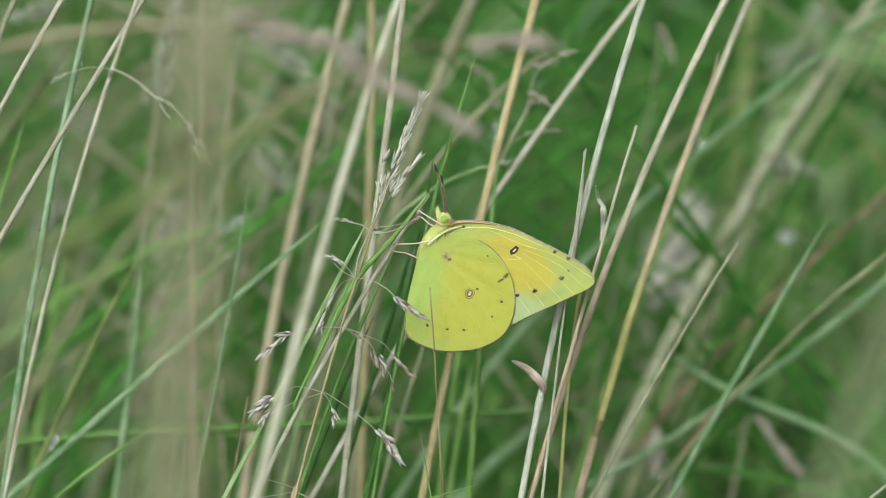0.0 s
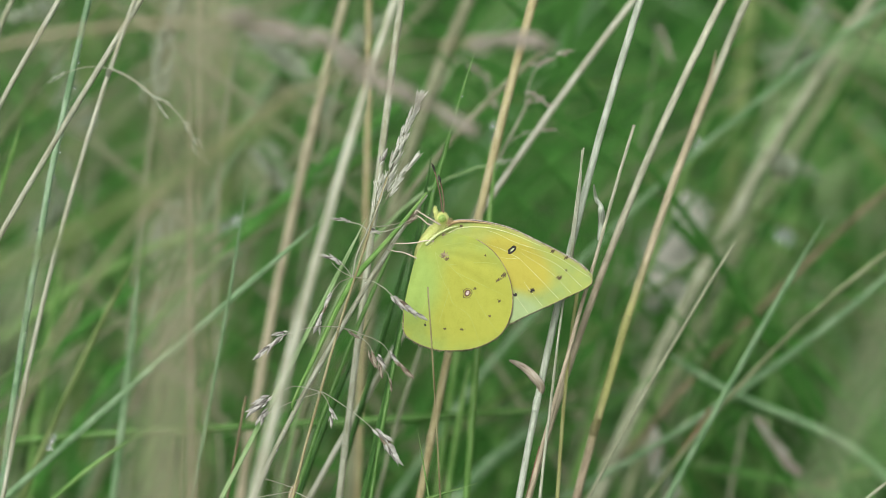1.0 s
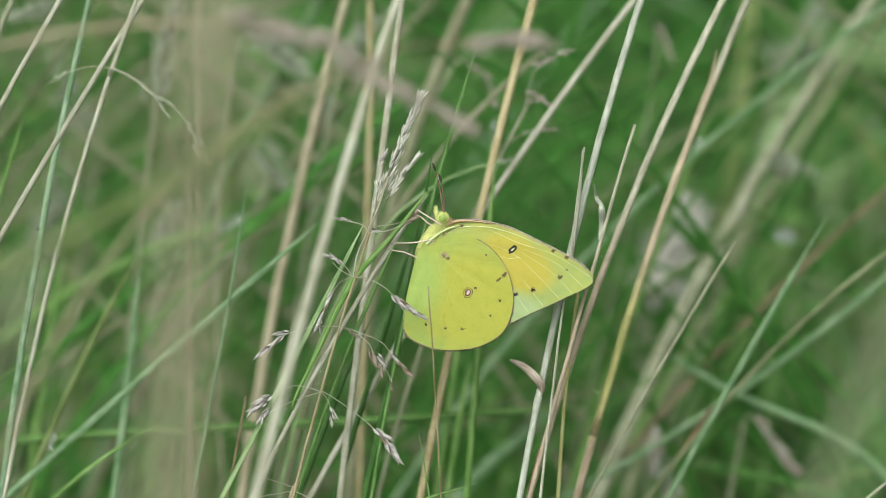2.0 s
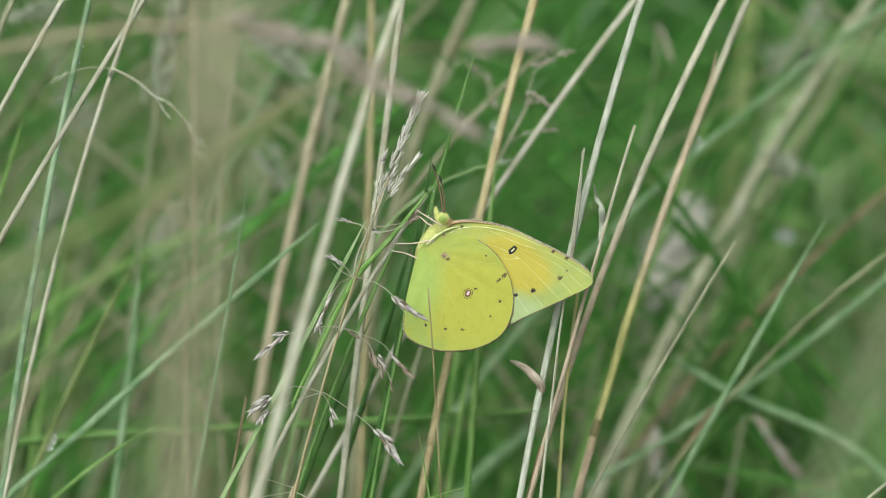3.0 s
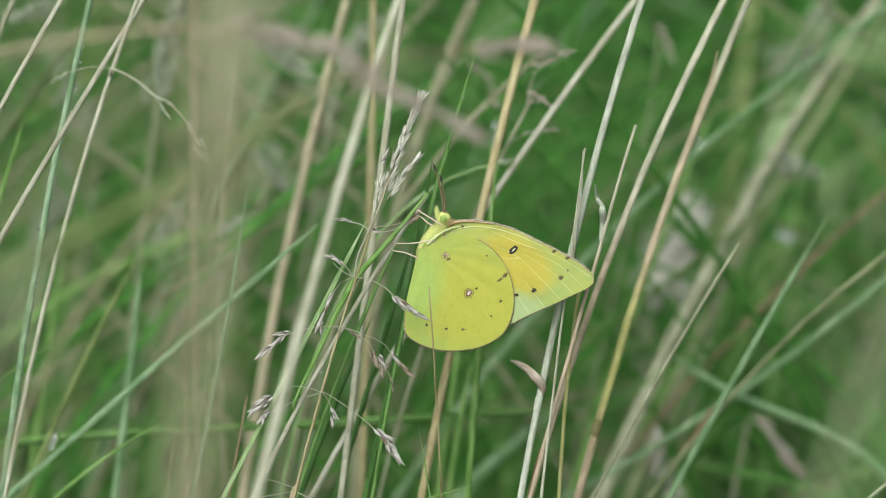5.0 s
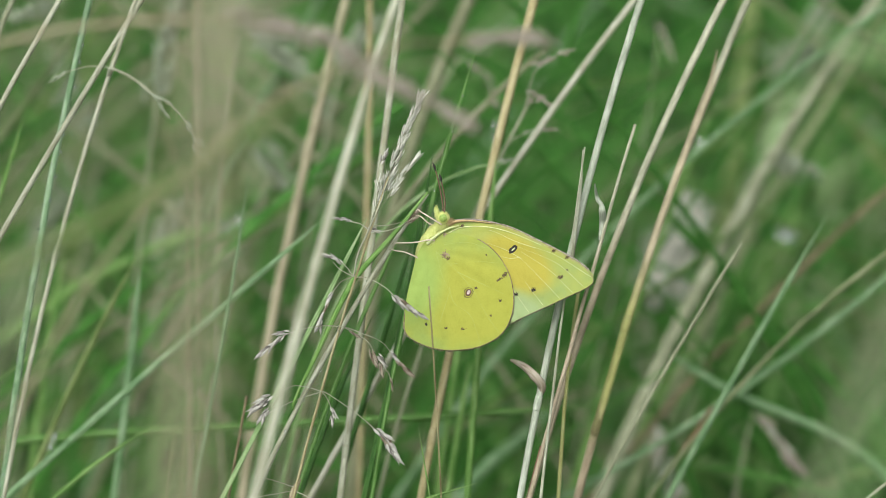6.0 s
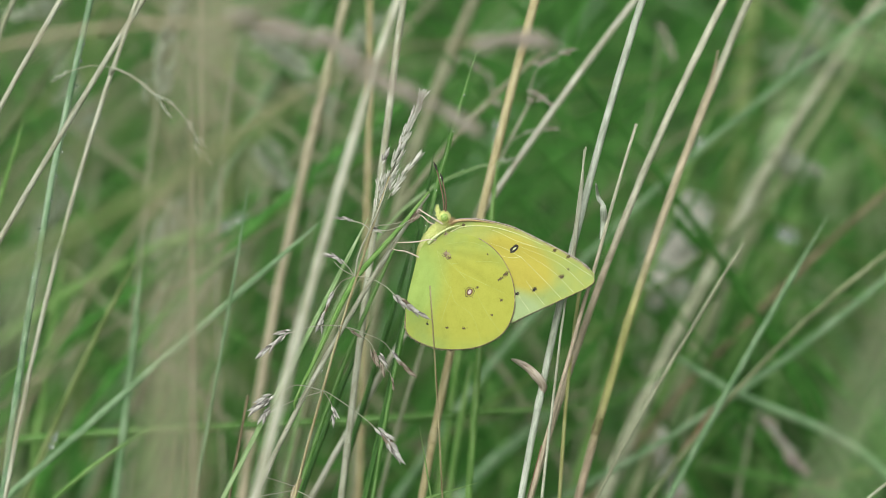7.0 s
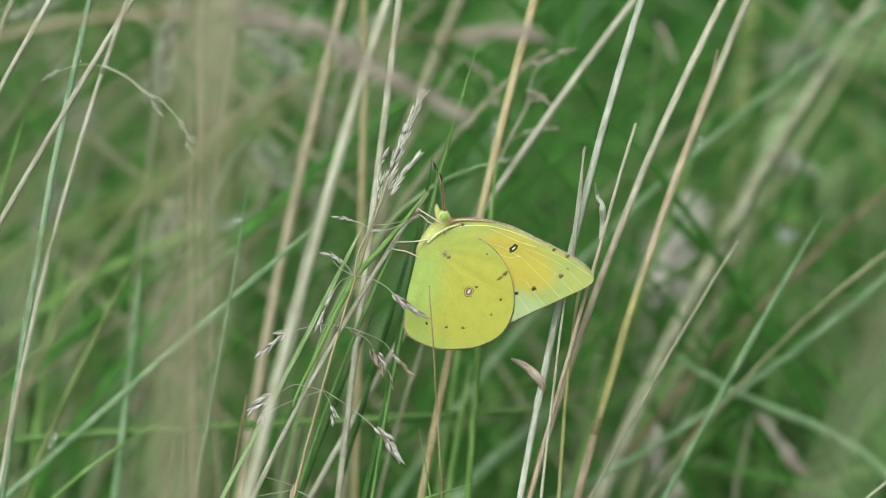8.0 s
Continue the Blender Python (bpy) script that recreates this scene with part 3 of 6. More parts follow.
blade((-0.0813, 0.0099, 0.0000), (-0.0925, 0.0044, 0.1146), (-0.0692, 0.0267, 0.2084), (-0.0587, 0.0566, 0.3093), 0.00139, 0.00066, GREEN_BLUE, "bluish green blade standing in the grass", 0.0, 0.03)
blade((-0.0721, -0.0196, 0.0000), (-0.0956, -0.0269, 0.1308), (-0.0514, 0.0007, 0.2248), (-0.0358, 0.0328, 0.3354), 0.00086, 0.00026, GREEN_BLUE, "thin bluish green blade with a narrow tip", 0.0, 0.04)
blade((-0.1010, 0.0592, 0.0000), (-0.0919, 0.0497, 0.1042), (-0.0975, 0.0779, 0.2042), (-0.0792, 0.1061, 0.3009), 0.00124, 0.00047, GREEN, "narrow green blade in the shade of straw", 0.0, 0.04)
blade((-0.2643, 0.0030, 0.0000), (-0.2674, 0.0006, 0.0924), (-0.1744, 0.0237, 0.2343), (-0.0737, 0.0434, 0.2999), 0.00097, 0.00032, GREEN, "short green blade beside pale straw", 0.0, 0.03)
blade((-0.1688, -0.0009, 0.0000), (-0.1771, 0.0062, 0.1711), (-0.1108, 0.0127, 0.2305), (-0.0786, 0.0453, 0.3429), 0.00111, 0.00038, GREEN, "green blade tip beside pale straw", 0.0, 0.03)
blade((-0.1976, -0.0202, 0.0000), (-0.2367, -0.0476, -0.0739), (-0.1419, 0.0052, 0.2511), (-0.0513, 0.0202, 0.2912), 0.00094, 0.00036, GREEN, "green blade with a brown withered tip", 0.4, 0.03)
blade((-0.2342, 0.0440, 0.0000), (-0.2252, 0.0456, 0.3156), (-0.1381, 0.0477, 0.2685), (0.0338, 0.0502, 0.2845), 0.00111, 0.00079, GREEN_MID, "long green blade bent over level through the stems", 0.2, 0.06)
blade((-0.0664, -0.0196, 0.0000), (-0.0663, -0.0195, 0.0988), (-0.0611, -0.0075, 0.1979), (-0.0491, 0.0203, 0.2918), 0.00062, 0.00021, GREEN_OLIVE, "thin olive blade among soft straws", 0.0, 0.03)
blade((-0.0549, -0.0196, 0.0000), (-0.0549, -0.0196, 0.1002), (-0.0527, -0.0074, 0.1987), (-0.0476, 0.0209, 0.2938), 0.00062, 0.00021, GREEN_OLIVE, "thin olive blade among soft straws", 0.0, 0.03)
s_main = culm((-0.0577, -0.1857, 0.0000), (-0.0589, -0.2230, 0.1826), (-0.0469, -0.1110, 0.2876), (0.0063, -0.0192, 0.4190), 0.00153, 0.00055, STRAW_PALE, "thick pale straw standing before the butterfly's perch", nodes=(0.66,))
s_tan = culm((-0.0610, 0.0549, 0.0000), (-0.0578, 0.0519, 0.1380), (-0.0499, 0.0848, 0.2708), (-0.0056, 0.1046, 0.4003), 0.00135, 0.00079, STRAW_BLUSH, "tan dry grass straw with a pinkish tinge", nodes=(0.855,))
s_soft = culm((-0.0227, 0.0299, 0.0000), (-0.0268, 0.0246, 0.1394), (-0.0122, 0.0745, 0.2686), (-0.0151, 0.1091, 0.4006), 0.00046, 0.00058, STRAW_TAN, "dull tan straw, nearly upright")
s_thin = culm((-0.0331, -0.0295, 0.0000), (-0.0407, -0.0428, 0.1457), (-0.0188, 0.0077, 0.2764), (-0.0020, 0.0436, 0.4109), 0.00037, 0.00069, STRAW_PALE, "slim cream and tan grass straw", nodes=(0.7,))
culm((-0.0618, -0.0276, 0.0000), (-0.0614, -0.0269, 0.1011), (-0.0541, -0.0159, 0.2032), (-0.0356, 0.0119, 0.2990), 0.00038, 0.00023, BROWN_DRY, "brown dead grass stalk")
blade((-0.0900, -0.0472, 0.0000), (-0.0832, -0.0338, 0.2247), (-0.0750, -0.0291, 0.2192), (-0.0134, 0.0034, 0.3346), 0.00036, 0.00050, GREEN_PALE, "light green blade with a sharp tip", 0.5, 0.03)
blade((-0.0749, -0.0374, 0.0000), (-0.0585, -0.0531, 0.0807), (-0.0568, -0.0157, 0.2361), (-0.0069, 0.0128, 0.3307), 0.00040, 0.00040, GREEN_MID, "green blade folded along its keel", 0.5, 0.03)
blade((-0.0482, -0.0334, 0.0000), (-0.0696, -0.0415, 0.1304), (-0.0206, -0.0123, 0.2302), (-0.0019, 0.0202, 0.3422), 0.00084, 0.00046, GREEN_SHADED, "green blade behind the perch, coloured dark as shade", 0.3, 0.04)
reach = blade((-0.0374, -0.0374, 0.0000), (-0.0181, -0.0509, 0.1230), (-0.0328, -0.0107, 0.2488), (0.0064, 0.0218, 0.3624), 0.00028, 0.00040, GREEN_MID, "green blade reaching past the butterfly's head, with dew specks", 0.3, 0.05)
blade((-0.0602, -0.0196, 0.0000), (-0.0717, -0.0249, 0.1264), (-0.0383, -0.0011, 0.2199), (-0.0054, 0.0295, 0.3239), 0.00109, 0.00047, GREEN_SHADED, "green blade below the perch, coloured dark as shade", 0.0, 0.03)
blade((-0.0733, -0.0295, 0.0000), (-0.0637, -0.0363, 0.0876), (-0.0572, -0.0123, 0.2201), (-0.0129, 0.0159, 0.3128), 0.00092, 0.00041, GREEN_SHADED, "green blade below the perch, darkened in colour as shade", 0.0, 0.03)
perch = culm((-0.1016, -0.0472, 0.0000), (-0.0888, -0.0606, 0.1061), (-0.0711, -0.0230, 0.2450), (-0.0028, 0.0047, 0.3388), 0.00074, 0.00040, STRAW_PALE, "pale straw-coloured grass stem that the butterfly clings to")
culm((-0.0966, -0.0559, 0.0000), (-0.0964, -0.0648, 0.1701), (-0.0364, 0.0241, 0.2884), (0.0657, 0.0765, 0.3944), 0.00025, 0.00071, STRAW_PALE, "long cream straw leaning far over behind the wing")
s_behind = culm((-0.0326, -0.0289, 0.0000), (-0.0278, -0.0418, 0.1455), (-0.0132, 0.0175, 0.2785), (0.0296, 0.0575, 0.4069), 0.00033, 0.00088, STRAW_TAN, "golden tan grass straw rising behind the butterfly", nodes=(0.72,))
blade((-0.0065, -0.0196, 0.0000), (-0.0006, -0.0308, 0.1155), (-0.0024, 0.0017, 0.2287), (0.0098, 0.0335, 0.3378), 0.00101, 0.00057, GREEN, "green blade behind the butterfly", 0.0, 0.04)
culm((0.0055, -0.0593, 0.0000), (-0.0003, -0.0637, 0.1128), (0.0054, -0.0430, 0.2208), (-0.0025, -0.0113, 0.3266), 0.00033, 0.00013, STALK, "thin brown dry stalk before the wing")
blade((0.0160, -0.0435, 0.0000), (0.0130, -0.0445, 0.0909), (0.0127, -0.0308, 0.2038), (-0.0045, -0.0028, 0.2985), 0.00060, 0.00015, GREEN, "thin green blade tip below the wing", 0.0, 0.03)
blade((-0.2324, -0.0414, 0.0000), (-0.2609, -0.0502, 0.0423), (-0.1169, -0.0221, 0.2592), (0.0061, -0.0112, 0.2908), 0.00089, 0.00030, GREEN, "bright green blade bent low", 0.6, 0.03)
blade((-0.0215, 0.0099, 0.0000), (-0.0251, 0.0097, 0.1126), (-0.0114, 0.0234, 0.1973), (0.0051, 0.0517, 0.2926), 0.00131, 0.00055, GREEN, "soft green blade below the butterfly", 0.0, 0.03)
s_right_pale = culm((-0.0125, -0.0413, 0.0000), (-0.0002, -0.0566, 0.1399), (-0.0045, -0.0024, 0.2854), (0.0506, 0.0310, 0.4105), 0.00048, 0.00067, STRAW_SILVER, "silvery pale straw leaning over the wing tip", nodes=(0.74,))
s_cream = culm((0.0026, -0.0452, 0.0000), (0.0044, -0.0546, 0.1259), (0.0082, -0.0241, 0.2331), (0.0248, 0.0088, 0.3461), 0.00097, 0.00014, STRAW_PALE, "cream straw with a split dry sheath")
culm((0.0145, -0.0354, 0.0000), (0.0434, -0.0413, 0.1056), (0.0081, -0.0188, 0.2181), (0.0244, 0.0119, 0.3204), 0.00061, 0.00030, STRAW_LIME, "slim ochre straw below the wing")
s_pink = culm((-0.0182, -0.0433, 0.0000), (-0.0299, -0.0512, 0.1369), (-0.0000, -0.0208, 0.2364), (0.0337, 0.0118, 0.3495), 0.00125, 0.00026, STRAW_HALF, "dry pinkish straw with a broken top")
culm((-0.0152, -0.0396, 0.0000), (-0.0127, -0.0396, 0.0962), (-0.0078, -0.0273, 0.2009), (0.0174, -0.0000, 0.2936), 0.00068, 0.00030, STRAW_ROSE, "dark red stem base below the wing")
s_right_long = culm((-0.0208, -0.0305, 0.0000), (-0.0065, -0.0405, 0.1543), (-0.0103, 0.0102, 0.2822), (0.0749, 0.0430, 0.4079), 0.00032, 0.00071, STRAW_HALF, "long pale straw leaning past the wing tip")
s_ochre = culm((-0.0154, -0.0225, 0.0000), (0.0018, -0.0343, 0.1411), (0.0046, 0.0200, 0.2847), (0.0770, 0.0518, 0.4057), 0.00109, 0.00062, STRAW_RIPE, "ochre and lime straw with a side sheath", nodes=(0.70, 0.713, 0.75))
s_far_a = culm((-0.0283, -0.0199, 0.0000), (-0.0161, -0.0343, 0.1880), (0.0227, 0.1122, 0.2687), (0.1220, 0.1879, 0.3678), 0.00290, 0.00100, STRAW_GREY, "thick greyish straw among the far stems")
s_far_b = culm((-0.0149, 0.0288, 0.0000), (0.0027, 0.0249, 0.1733), (0.0287, 0.1505, 0.2622), (0.1337, 0.2206, 0.3610), 0.00109, 0.00113, STRAW_OLIVE, "greyish straw among the far stems")
s_grey = culm((-0.0451, -0.0246, 0.0000), (-0.0448, -0.0322, 0.1191), (-0.0084, -0.0034, 0.2302), (0.0534, 0.0245, 0.3244), 0.00054, 0.00031, STRAW_GREY, "thin grey dry stalk among straws")
culm((0.0464, 0.2122, 0.0000), (0.0291, 0.2025, 0.1325), (0.0832, 0.2480, 0.2407), (0.0803, 0.2794, 0.3640), 0.00058, 0.00266, GREEN_OLIVE, "soft greenish straw far behind", name="green_grass_plant")
blue_blade = blade((-0.0172, -0.0049, 0.0000), (-0.0180, -0.0034, 0.1649), (0.0102, 0.0154, 0.2204), (0.0725, 0.0450, 0.3236), 0.00136, 0.00053, GREEN_BLUE, "bluish green blade with a narrow point", 0.0, 0.04)
blade((-0.1613, 0.0395, 0.0000), (-0.0875, 0.0748, 0.3077), (-0.0169, 0.0534, 0.1776), (0.1325, 0.0957, 0.3403), 0.00069, 0.00069, GREEN_BLUE, "green blade arching low", 0.3, 0.06)
culm((-0.0789, 0.0699, 0.0000), (-0.0639, 0.0598, 0.1351), (0.0198, 0.1062, 0.2586), (0.1285, 0.1261, 0.3354), 0.00066, 0.00066, BROWN_DRY, "brownish straw lying low")
culm((-0.0584, 0.0106, 0.0000), (-0.0353, -0.0079, 0.0973), (-0.0010, 0.0493, 0.2867), (0.1241, 0.0637, 0.3331), 0.00049, 0.00049, STRAW_OLIVE, "tan straw lying low")
culm((-0.0492, 0.0307, 0.0000), (-0.0462, 0.0334, 0.1166), (-0.0050, 0.0447, 0.1977), (0.0539, 0.0682, 0.2776), 0.00051, 0.00029, STRAW_ROSE, "reddish dry stalk low among blades")
blade((0.1397, 0.0587, 0.0000), (0.1106, 0.0778, 0.3146), (0.0901, 0.0788, 0.2498), (0.0464, 0.0854, 0.2833), 0.00134, 0.00079, GREEN_BLUE, "bluish green blade bent down", 0.2, 0.04)
blade((-0.1449, 0.0945, 0.0000), (-0.1622, 0.0884, 0.0681), (-0.0131, 0.1120, 0.2182), (0.1008, 0.1219, 0.2469), 0.00121, 0.00074, GREEN_OLIVE, "olive green blade near the ground", 0.5, 0.03)
culm((-0.0018, -0.0364, 0.0000), (0.0090, -0.0348, 0.2118), (-0.0109, -0.0372, 0.2423), (0.1243, -0.0085, 0.3263), 0.00029, 0.00029, STRAW_PALE, "pale straw lying across")
culm((-0.0467, 0.0609, 0.0000), (-0.0167, 0.0698, 0.1363), (-0.0755, 0.0522, 0.2744), (0.0201, 0.0783, 0.3484), 0.00092, 0.00056, STRAW_FAR, "grey straw leaning behind the seed heads", group="flowering grasses", name="flowering_grass_plant")
s_tanfar = culm((-0.0148, 0.0963, 0.0000), (-0.0001, 0.1034, 0.1380), (-0.0586, 0.0704, 0.2810), (0.0296, 0.1258, 0.3896), 0.00020, 0.00160, STRAW_FAR, "soft tan straw far behind")
# ---------------------------------------------------------------- flowering grass beside the butterfly
panicle = culm((-0.0631, -0.0499, 0.0000), (-0.0527, -0.0615, 0.1158), (-0.0484, -0.0275, 0.2358), (-0.0095, 0.0035, 0.3422), 0.00052, 0.00020, STRAW_TAN, "slender flowering grass with open silver-brown panicle branches", group="flowering grasses", name="flowering_grass_plant")
branch(panicle, [(-0.0260, -0.0114, 0.2901), (-0.0290, -0.0112, 0.2910), (-0.0324, -0.0109, 0.2920)], 0.000104, STRAW_PALE)
branch(panicle, [(-0.0260, -0.0116, 0.2895), (-0.0290, -0.0118, 0.2890), (-0.0349, -0.0120, 0.2880)], 0.000104, STRAW_PALE)
branch(panicle, [(-0.0260, -0.0116, 0.2895), (-0.0236, -0.0119, 0.2884), (-0.0211, -0.0123, 0.2873)], 0.000104, STRAW_PALE)
sheath(panicle, [(-0.0266, -0.0121, 0.2879), (-0.0259, -0.0115, 0.2898), (-0.0249, -0.0111, 0.2914)], 0.00079, 0.00039, STRAW_PINK, "papery brown sheath", 0.0)
branch(panicle, [(-0.0211, -0.0069, 0.3061), (-0.0236, -0.0067, 0.3068), (-0.0260, -0.0066, 0.3071), (-0.0280, -0.0068, 0.3062), (-0.0300, -0.0072, 0.3051)], 0.000104, STRAW_PALE)
head(panicle, (-0.0298, -0.0070, 0.3055), (-0.0334, -0.0075, 0.3039), SPIKELETS, 0, 1.7)
head(panicle, (-0.0304, -0.0062, 0.3049), (-0.0346, -0.0071, 0.3017), SPIKELETS, 2, 5.1)
head(panicle, (-0.0308, -0.0074, 0.3043), (-0.0333, -0.0078, 0.3028), SPIKELETS, 4, 2.3)
branch(panicle, [(-0.0211, -0.0059, 0.3058), (-0.0246, -0.0062, 0.3048), (-0.0281, -0.0066, 0.3034), (-0.0310, -0.0070, 0.3019)], 0.000104, STRAW_PALE)
head(panicle, (-0.0304, -0.0067, 0.3030), (-0.0328, -0.0075, 0.3002), SPIKELETS, 6, 5.7)
head(panicle, (-0.0312, -0.0079, 0.3026), (-0.0317, -0.0085, 0.3003), SPIKELETS, 8, 2.9)
branch(panicle, [(-0.0211, -0.0078, 0.3064), (-0.0201, -0.0082, 0.3050), (-0.0195, -0.0086, 0.3035)], 0.000104, STRAW_PALE)
head(panicle, (-0.0196, -0.0085, 0.3039), (-0.0184, -0.0092, 0.3016), SPIKELETS, 10, 0.1)
head(panicle, (-0.0194, -0.0089, 0.3027), (-0.0193, -0.0096, 0.3003), SPIKELETS, 12, 3.5)
branch(panicle, [(-0.0216, -0.0072, 0.3051), (-0.0210, -0.0088, 0.3068), (-0.0176, -0.0093, 0.3048), (-0.0141, -0.0100, 0.3023), (-0.0114, -0.0107, 0.3000)], 0.000104, STRAW_PALE)
head(panicle, (-0.0120, -0.0105, 0.3007), (-0.0088, -0.0112, 0.2982), SPIKELETS, 14, 0.7)
head(panicle, (-0.0110, -0.0108, 0.2997), (-0.0080, -0.0116, 0.2967), SPIKELETS_BROWN, 16, 4.1)
head(panicle, (-0.0098, -0.0112, 0.2984), (-0.0070, -0.0123, 0.2943), SPIKELETS, 18, 1.3)
head(panicle, (-0.0102, -0.0101, 0.2986), (-0.0083, -0.0110, 0.2952), SPIKELETS, 20, 4.7)
head(panicle, (-0.0106, -0.0108, 0.2997), (-0.0086, -0.0110, 0.2989), SPIKELETS, 22, 1.9)
branch(panicle, [(-0.0181, -0.0047, 0.3174), (-0.0216, -0.0047, 0.3174), (-0.0245, -0.0048, 0.3169), (-0.0275, -0.0051, 0.3160)], 0.000104, STRAW_PALE)
head(panicle, (-0.0268, -0.0050, 0.3164), (-0.0299, -0.0051, 0.3160), SPIKELETS, 24, 5.3)
head(panicle, (-0.0278, -0.0051, 0.3158), (-0.0305, -0.0057, 0.3137), SPIKELETS, 26, 2.5)
head(panicle, (-0.0295, -0.0055, 0.3145), (-0.0329, -0.0063, 0.3118), SPIKELETS, 28, 5.9)
branch(panicle, [(-0.0183, -0.0041, 0.3160), (-0.0181, -0.0056, 0.3177), (-0.0141, -0.0060, 0.3165), (-0.0104, -0.0065, 0.3148), (-0.0088, -0.0072, 0.3123)], 0.000104, STRAW_PALE)
head(panicle, (-0.0092, -0.0068, 0.3135), (-0.0075, -0.0075, 0.3112), SPIKELETS, 30, 3.1)
head(panicle, (-0.0084, -0.0072, 0.3121), (-0.0061, -0.0078, 0.3101), SPIKELETS_BROWN, 32, 0.3)
head(panicle, (-0.0073, -0.0075, 0.3110), (-0.0045, -0.0081, 0.3089), SPIKELETS_BROWN, 34, 3.7)
branch(panicle, [(-0.0184, -0.0042, 0.3157), (-0.0183, 0.0001, 0.3159), (-0.0151, -0.0003, 0.3145), (-0.0131, -0.0007, 0.3131), (-0.0121, -0.0012, 0.3112)], 0.000104, STRAW_PALE)
head(panicle, (-0.0128, -0.0010, 0.3120), (-0.0115, -0.0020, 0.3084), SPIKELETS_BROWN, 36, 0.9)
head(panicle, (-0.0115, -0.0012, 0.3112), (-0.0099, -0.0020, 0.3086), SPIKELETS, 38, 4.3)
head(panicle, (-0.0111, -0.0016, 0.3099), (-0.0105, -0.0025, 0.3068), SPIKELETS_BROWN, 40, 1.5)
branch(panicle, [(-0.0111, -0.0017, 0.3094), (-0.0097, -0.0022, 0.3080), (-0.0093, -0.0025, 0.3068)], 0.000104, STRAW_PALE)
head(panicle, (-0.0093, -0.0024, 0.3072), (-0.0089, -0.0031, 0.3046), SPIKELETS_BROWN, 42, 4.9)
head(panicle, (-0.0165, -0.0010, 0.3155), (-0.0143, -0.0015, 0.3140), SPIKELETS_BROWN, 44, 2.1)
branch(panicle, [(-0.0157, -0.0013, 0.3254), (-0.0170, -0.0008, 0.3271), (-0.0181, -0.0006, 0.3280)], 0.000104, STRAW_PALE)
head(panicle, (-0.0175, -0.0007, 0.3274), (-0.0197, -0.0003, 0.3291), SPIKELETS, 46, 5.5)
head(panicle, (-0.0185, -0.0005, 0.3284), (-0.0217, -0.0002, 0.3293), SPIKELETS, 48, 2.7)
branch(panicle, [(-0.0157, -0.0013, 0.3254), (-0.0179, -0.0010, 0.3265), (-0.0193, -0.0006, 0.3278)], 0.000104, STRAW_PALE)
branch(panicle, [(-0.0157, -0.0004, 0.3251), (-0.0178, -0.0006, 0.3243), (-0.0192, -0.0011, 0.3226), (-0.0200, -0.0015, 0.3211)], 0.000104, STRAW_PALE)
head(panicle, (-0.0194, -0.0011, 0.3226), (-0.0207, -0.0019, 0.3198), SPIKELETS, 50, 6.1)
head(panicle, (-0.0201, -0.0016, 0.3209), (-0.0213, -0.0023, 0.3184), SPIKELETS_BROWN, 52, 3.3)
head(panicle, (-0.0209, -0.0030, 0.3195), (-0.0223, -0.0041, 0.3159), SPIKELETS, 54, 0.5)
head(panicle, (-0.0213, -0.0033, 0.3183), (-0.0215, -0.0041, 0.3157), SPIKELETS, 56, 3.9)
branch(panicle, [(-0.0157, -0.0013, 0.3254), (-0.0130, -0.0024, 0.3253), (-0.0102, -0.0047, 0.3245), (-0.0082, -0.0072, 0.3232)], 0.000104, STRAW_PALE)
head(panicle, (-0.0088, -0.0070, 0.3238), (-0.0063, -0.0077, 0.3212), SPIKELETS, 58, 1.1)
head(panicle, (-0.0080, -0.0072, 0.3231), (-0.0048, -0.0078, 0.3209), SPIKELETS_BROWN, 60, 4.5)
head(panicle, (-0.0068, -0.0075, 0.3221), (-0.0036, -0.0080, 0.3202), SPIKELETS, 62, 1.7)
head(panicle, (-0.0055, -0.0077, 0.3212), (-0.0025, -0.0082, 0.3196), SPIKELETS, 64, 5.1)
head(panicle, (-0.0082, -0.0062, 0.3230), (-0.0067, -0.0068, 0.3208), SPIKELETS_BROWN, 66, 2.3)
branch(panicle, [(-0.0127, 0.0008, 0.3327), (-0.0142, 0.0012, 0.3341), (-0.0160, 0.0013, 0.3346), (-0.0175, 0.0014, 0.3350)], 0.000104, STRAW_PALE)
head(panicle, (-0.0160, 0.0013, 0.3346), (-0.0179, 0.0015, 0.3354), SPIKELETS, 68, 5.7)
head(panicle, (-0.0174, 0.0014, 0.3349), (-0.0197, 0.0015, 0.3354), SPIKELETS, 70, 2.9)
branch(panicle, [(-0.0127, -0.0002, 0.3330), (-0.0097, -0.0001, 0.3334), (-0.0075, 0.0001, 0.3342), (-0.0061, 0.0004, 0.3351)], 0.000104, STRAW_PALE)
branch(panicle, [(-0.0122, 0.0021, 0.3336), (-0.0093, 0.0021, 0.3338), (-0.0068, 0.0023, 0.3344)], 0.000104, STRAW_PALE)
head(panicle, (-0.0071, 0.0021, 0.3338), (-0.0047, 0.0027, 0.3359), SPIKELETS_BROWN, 72, 0.1)
head(panicle, (-0.0061, 0.0024, 0.3348), (-0.0036, 0.0031, 0.3370), SPIKELETS_BROWN, 74, 3.5)
head(panicle, (-0.0065, 0.0012, 0.3343), (-0.0039, 0.0016, 0.3356), SPIKELETS_BROWN, 76, 0.7)
head(panicle, (-0.0132, 0.0010, 0.3335), (-0.0106, 0.0008, 0.3327), SPIKELETS, 78, 4.1)
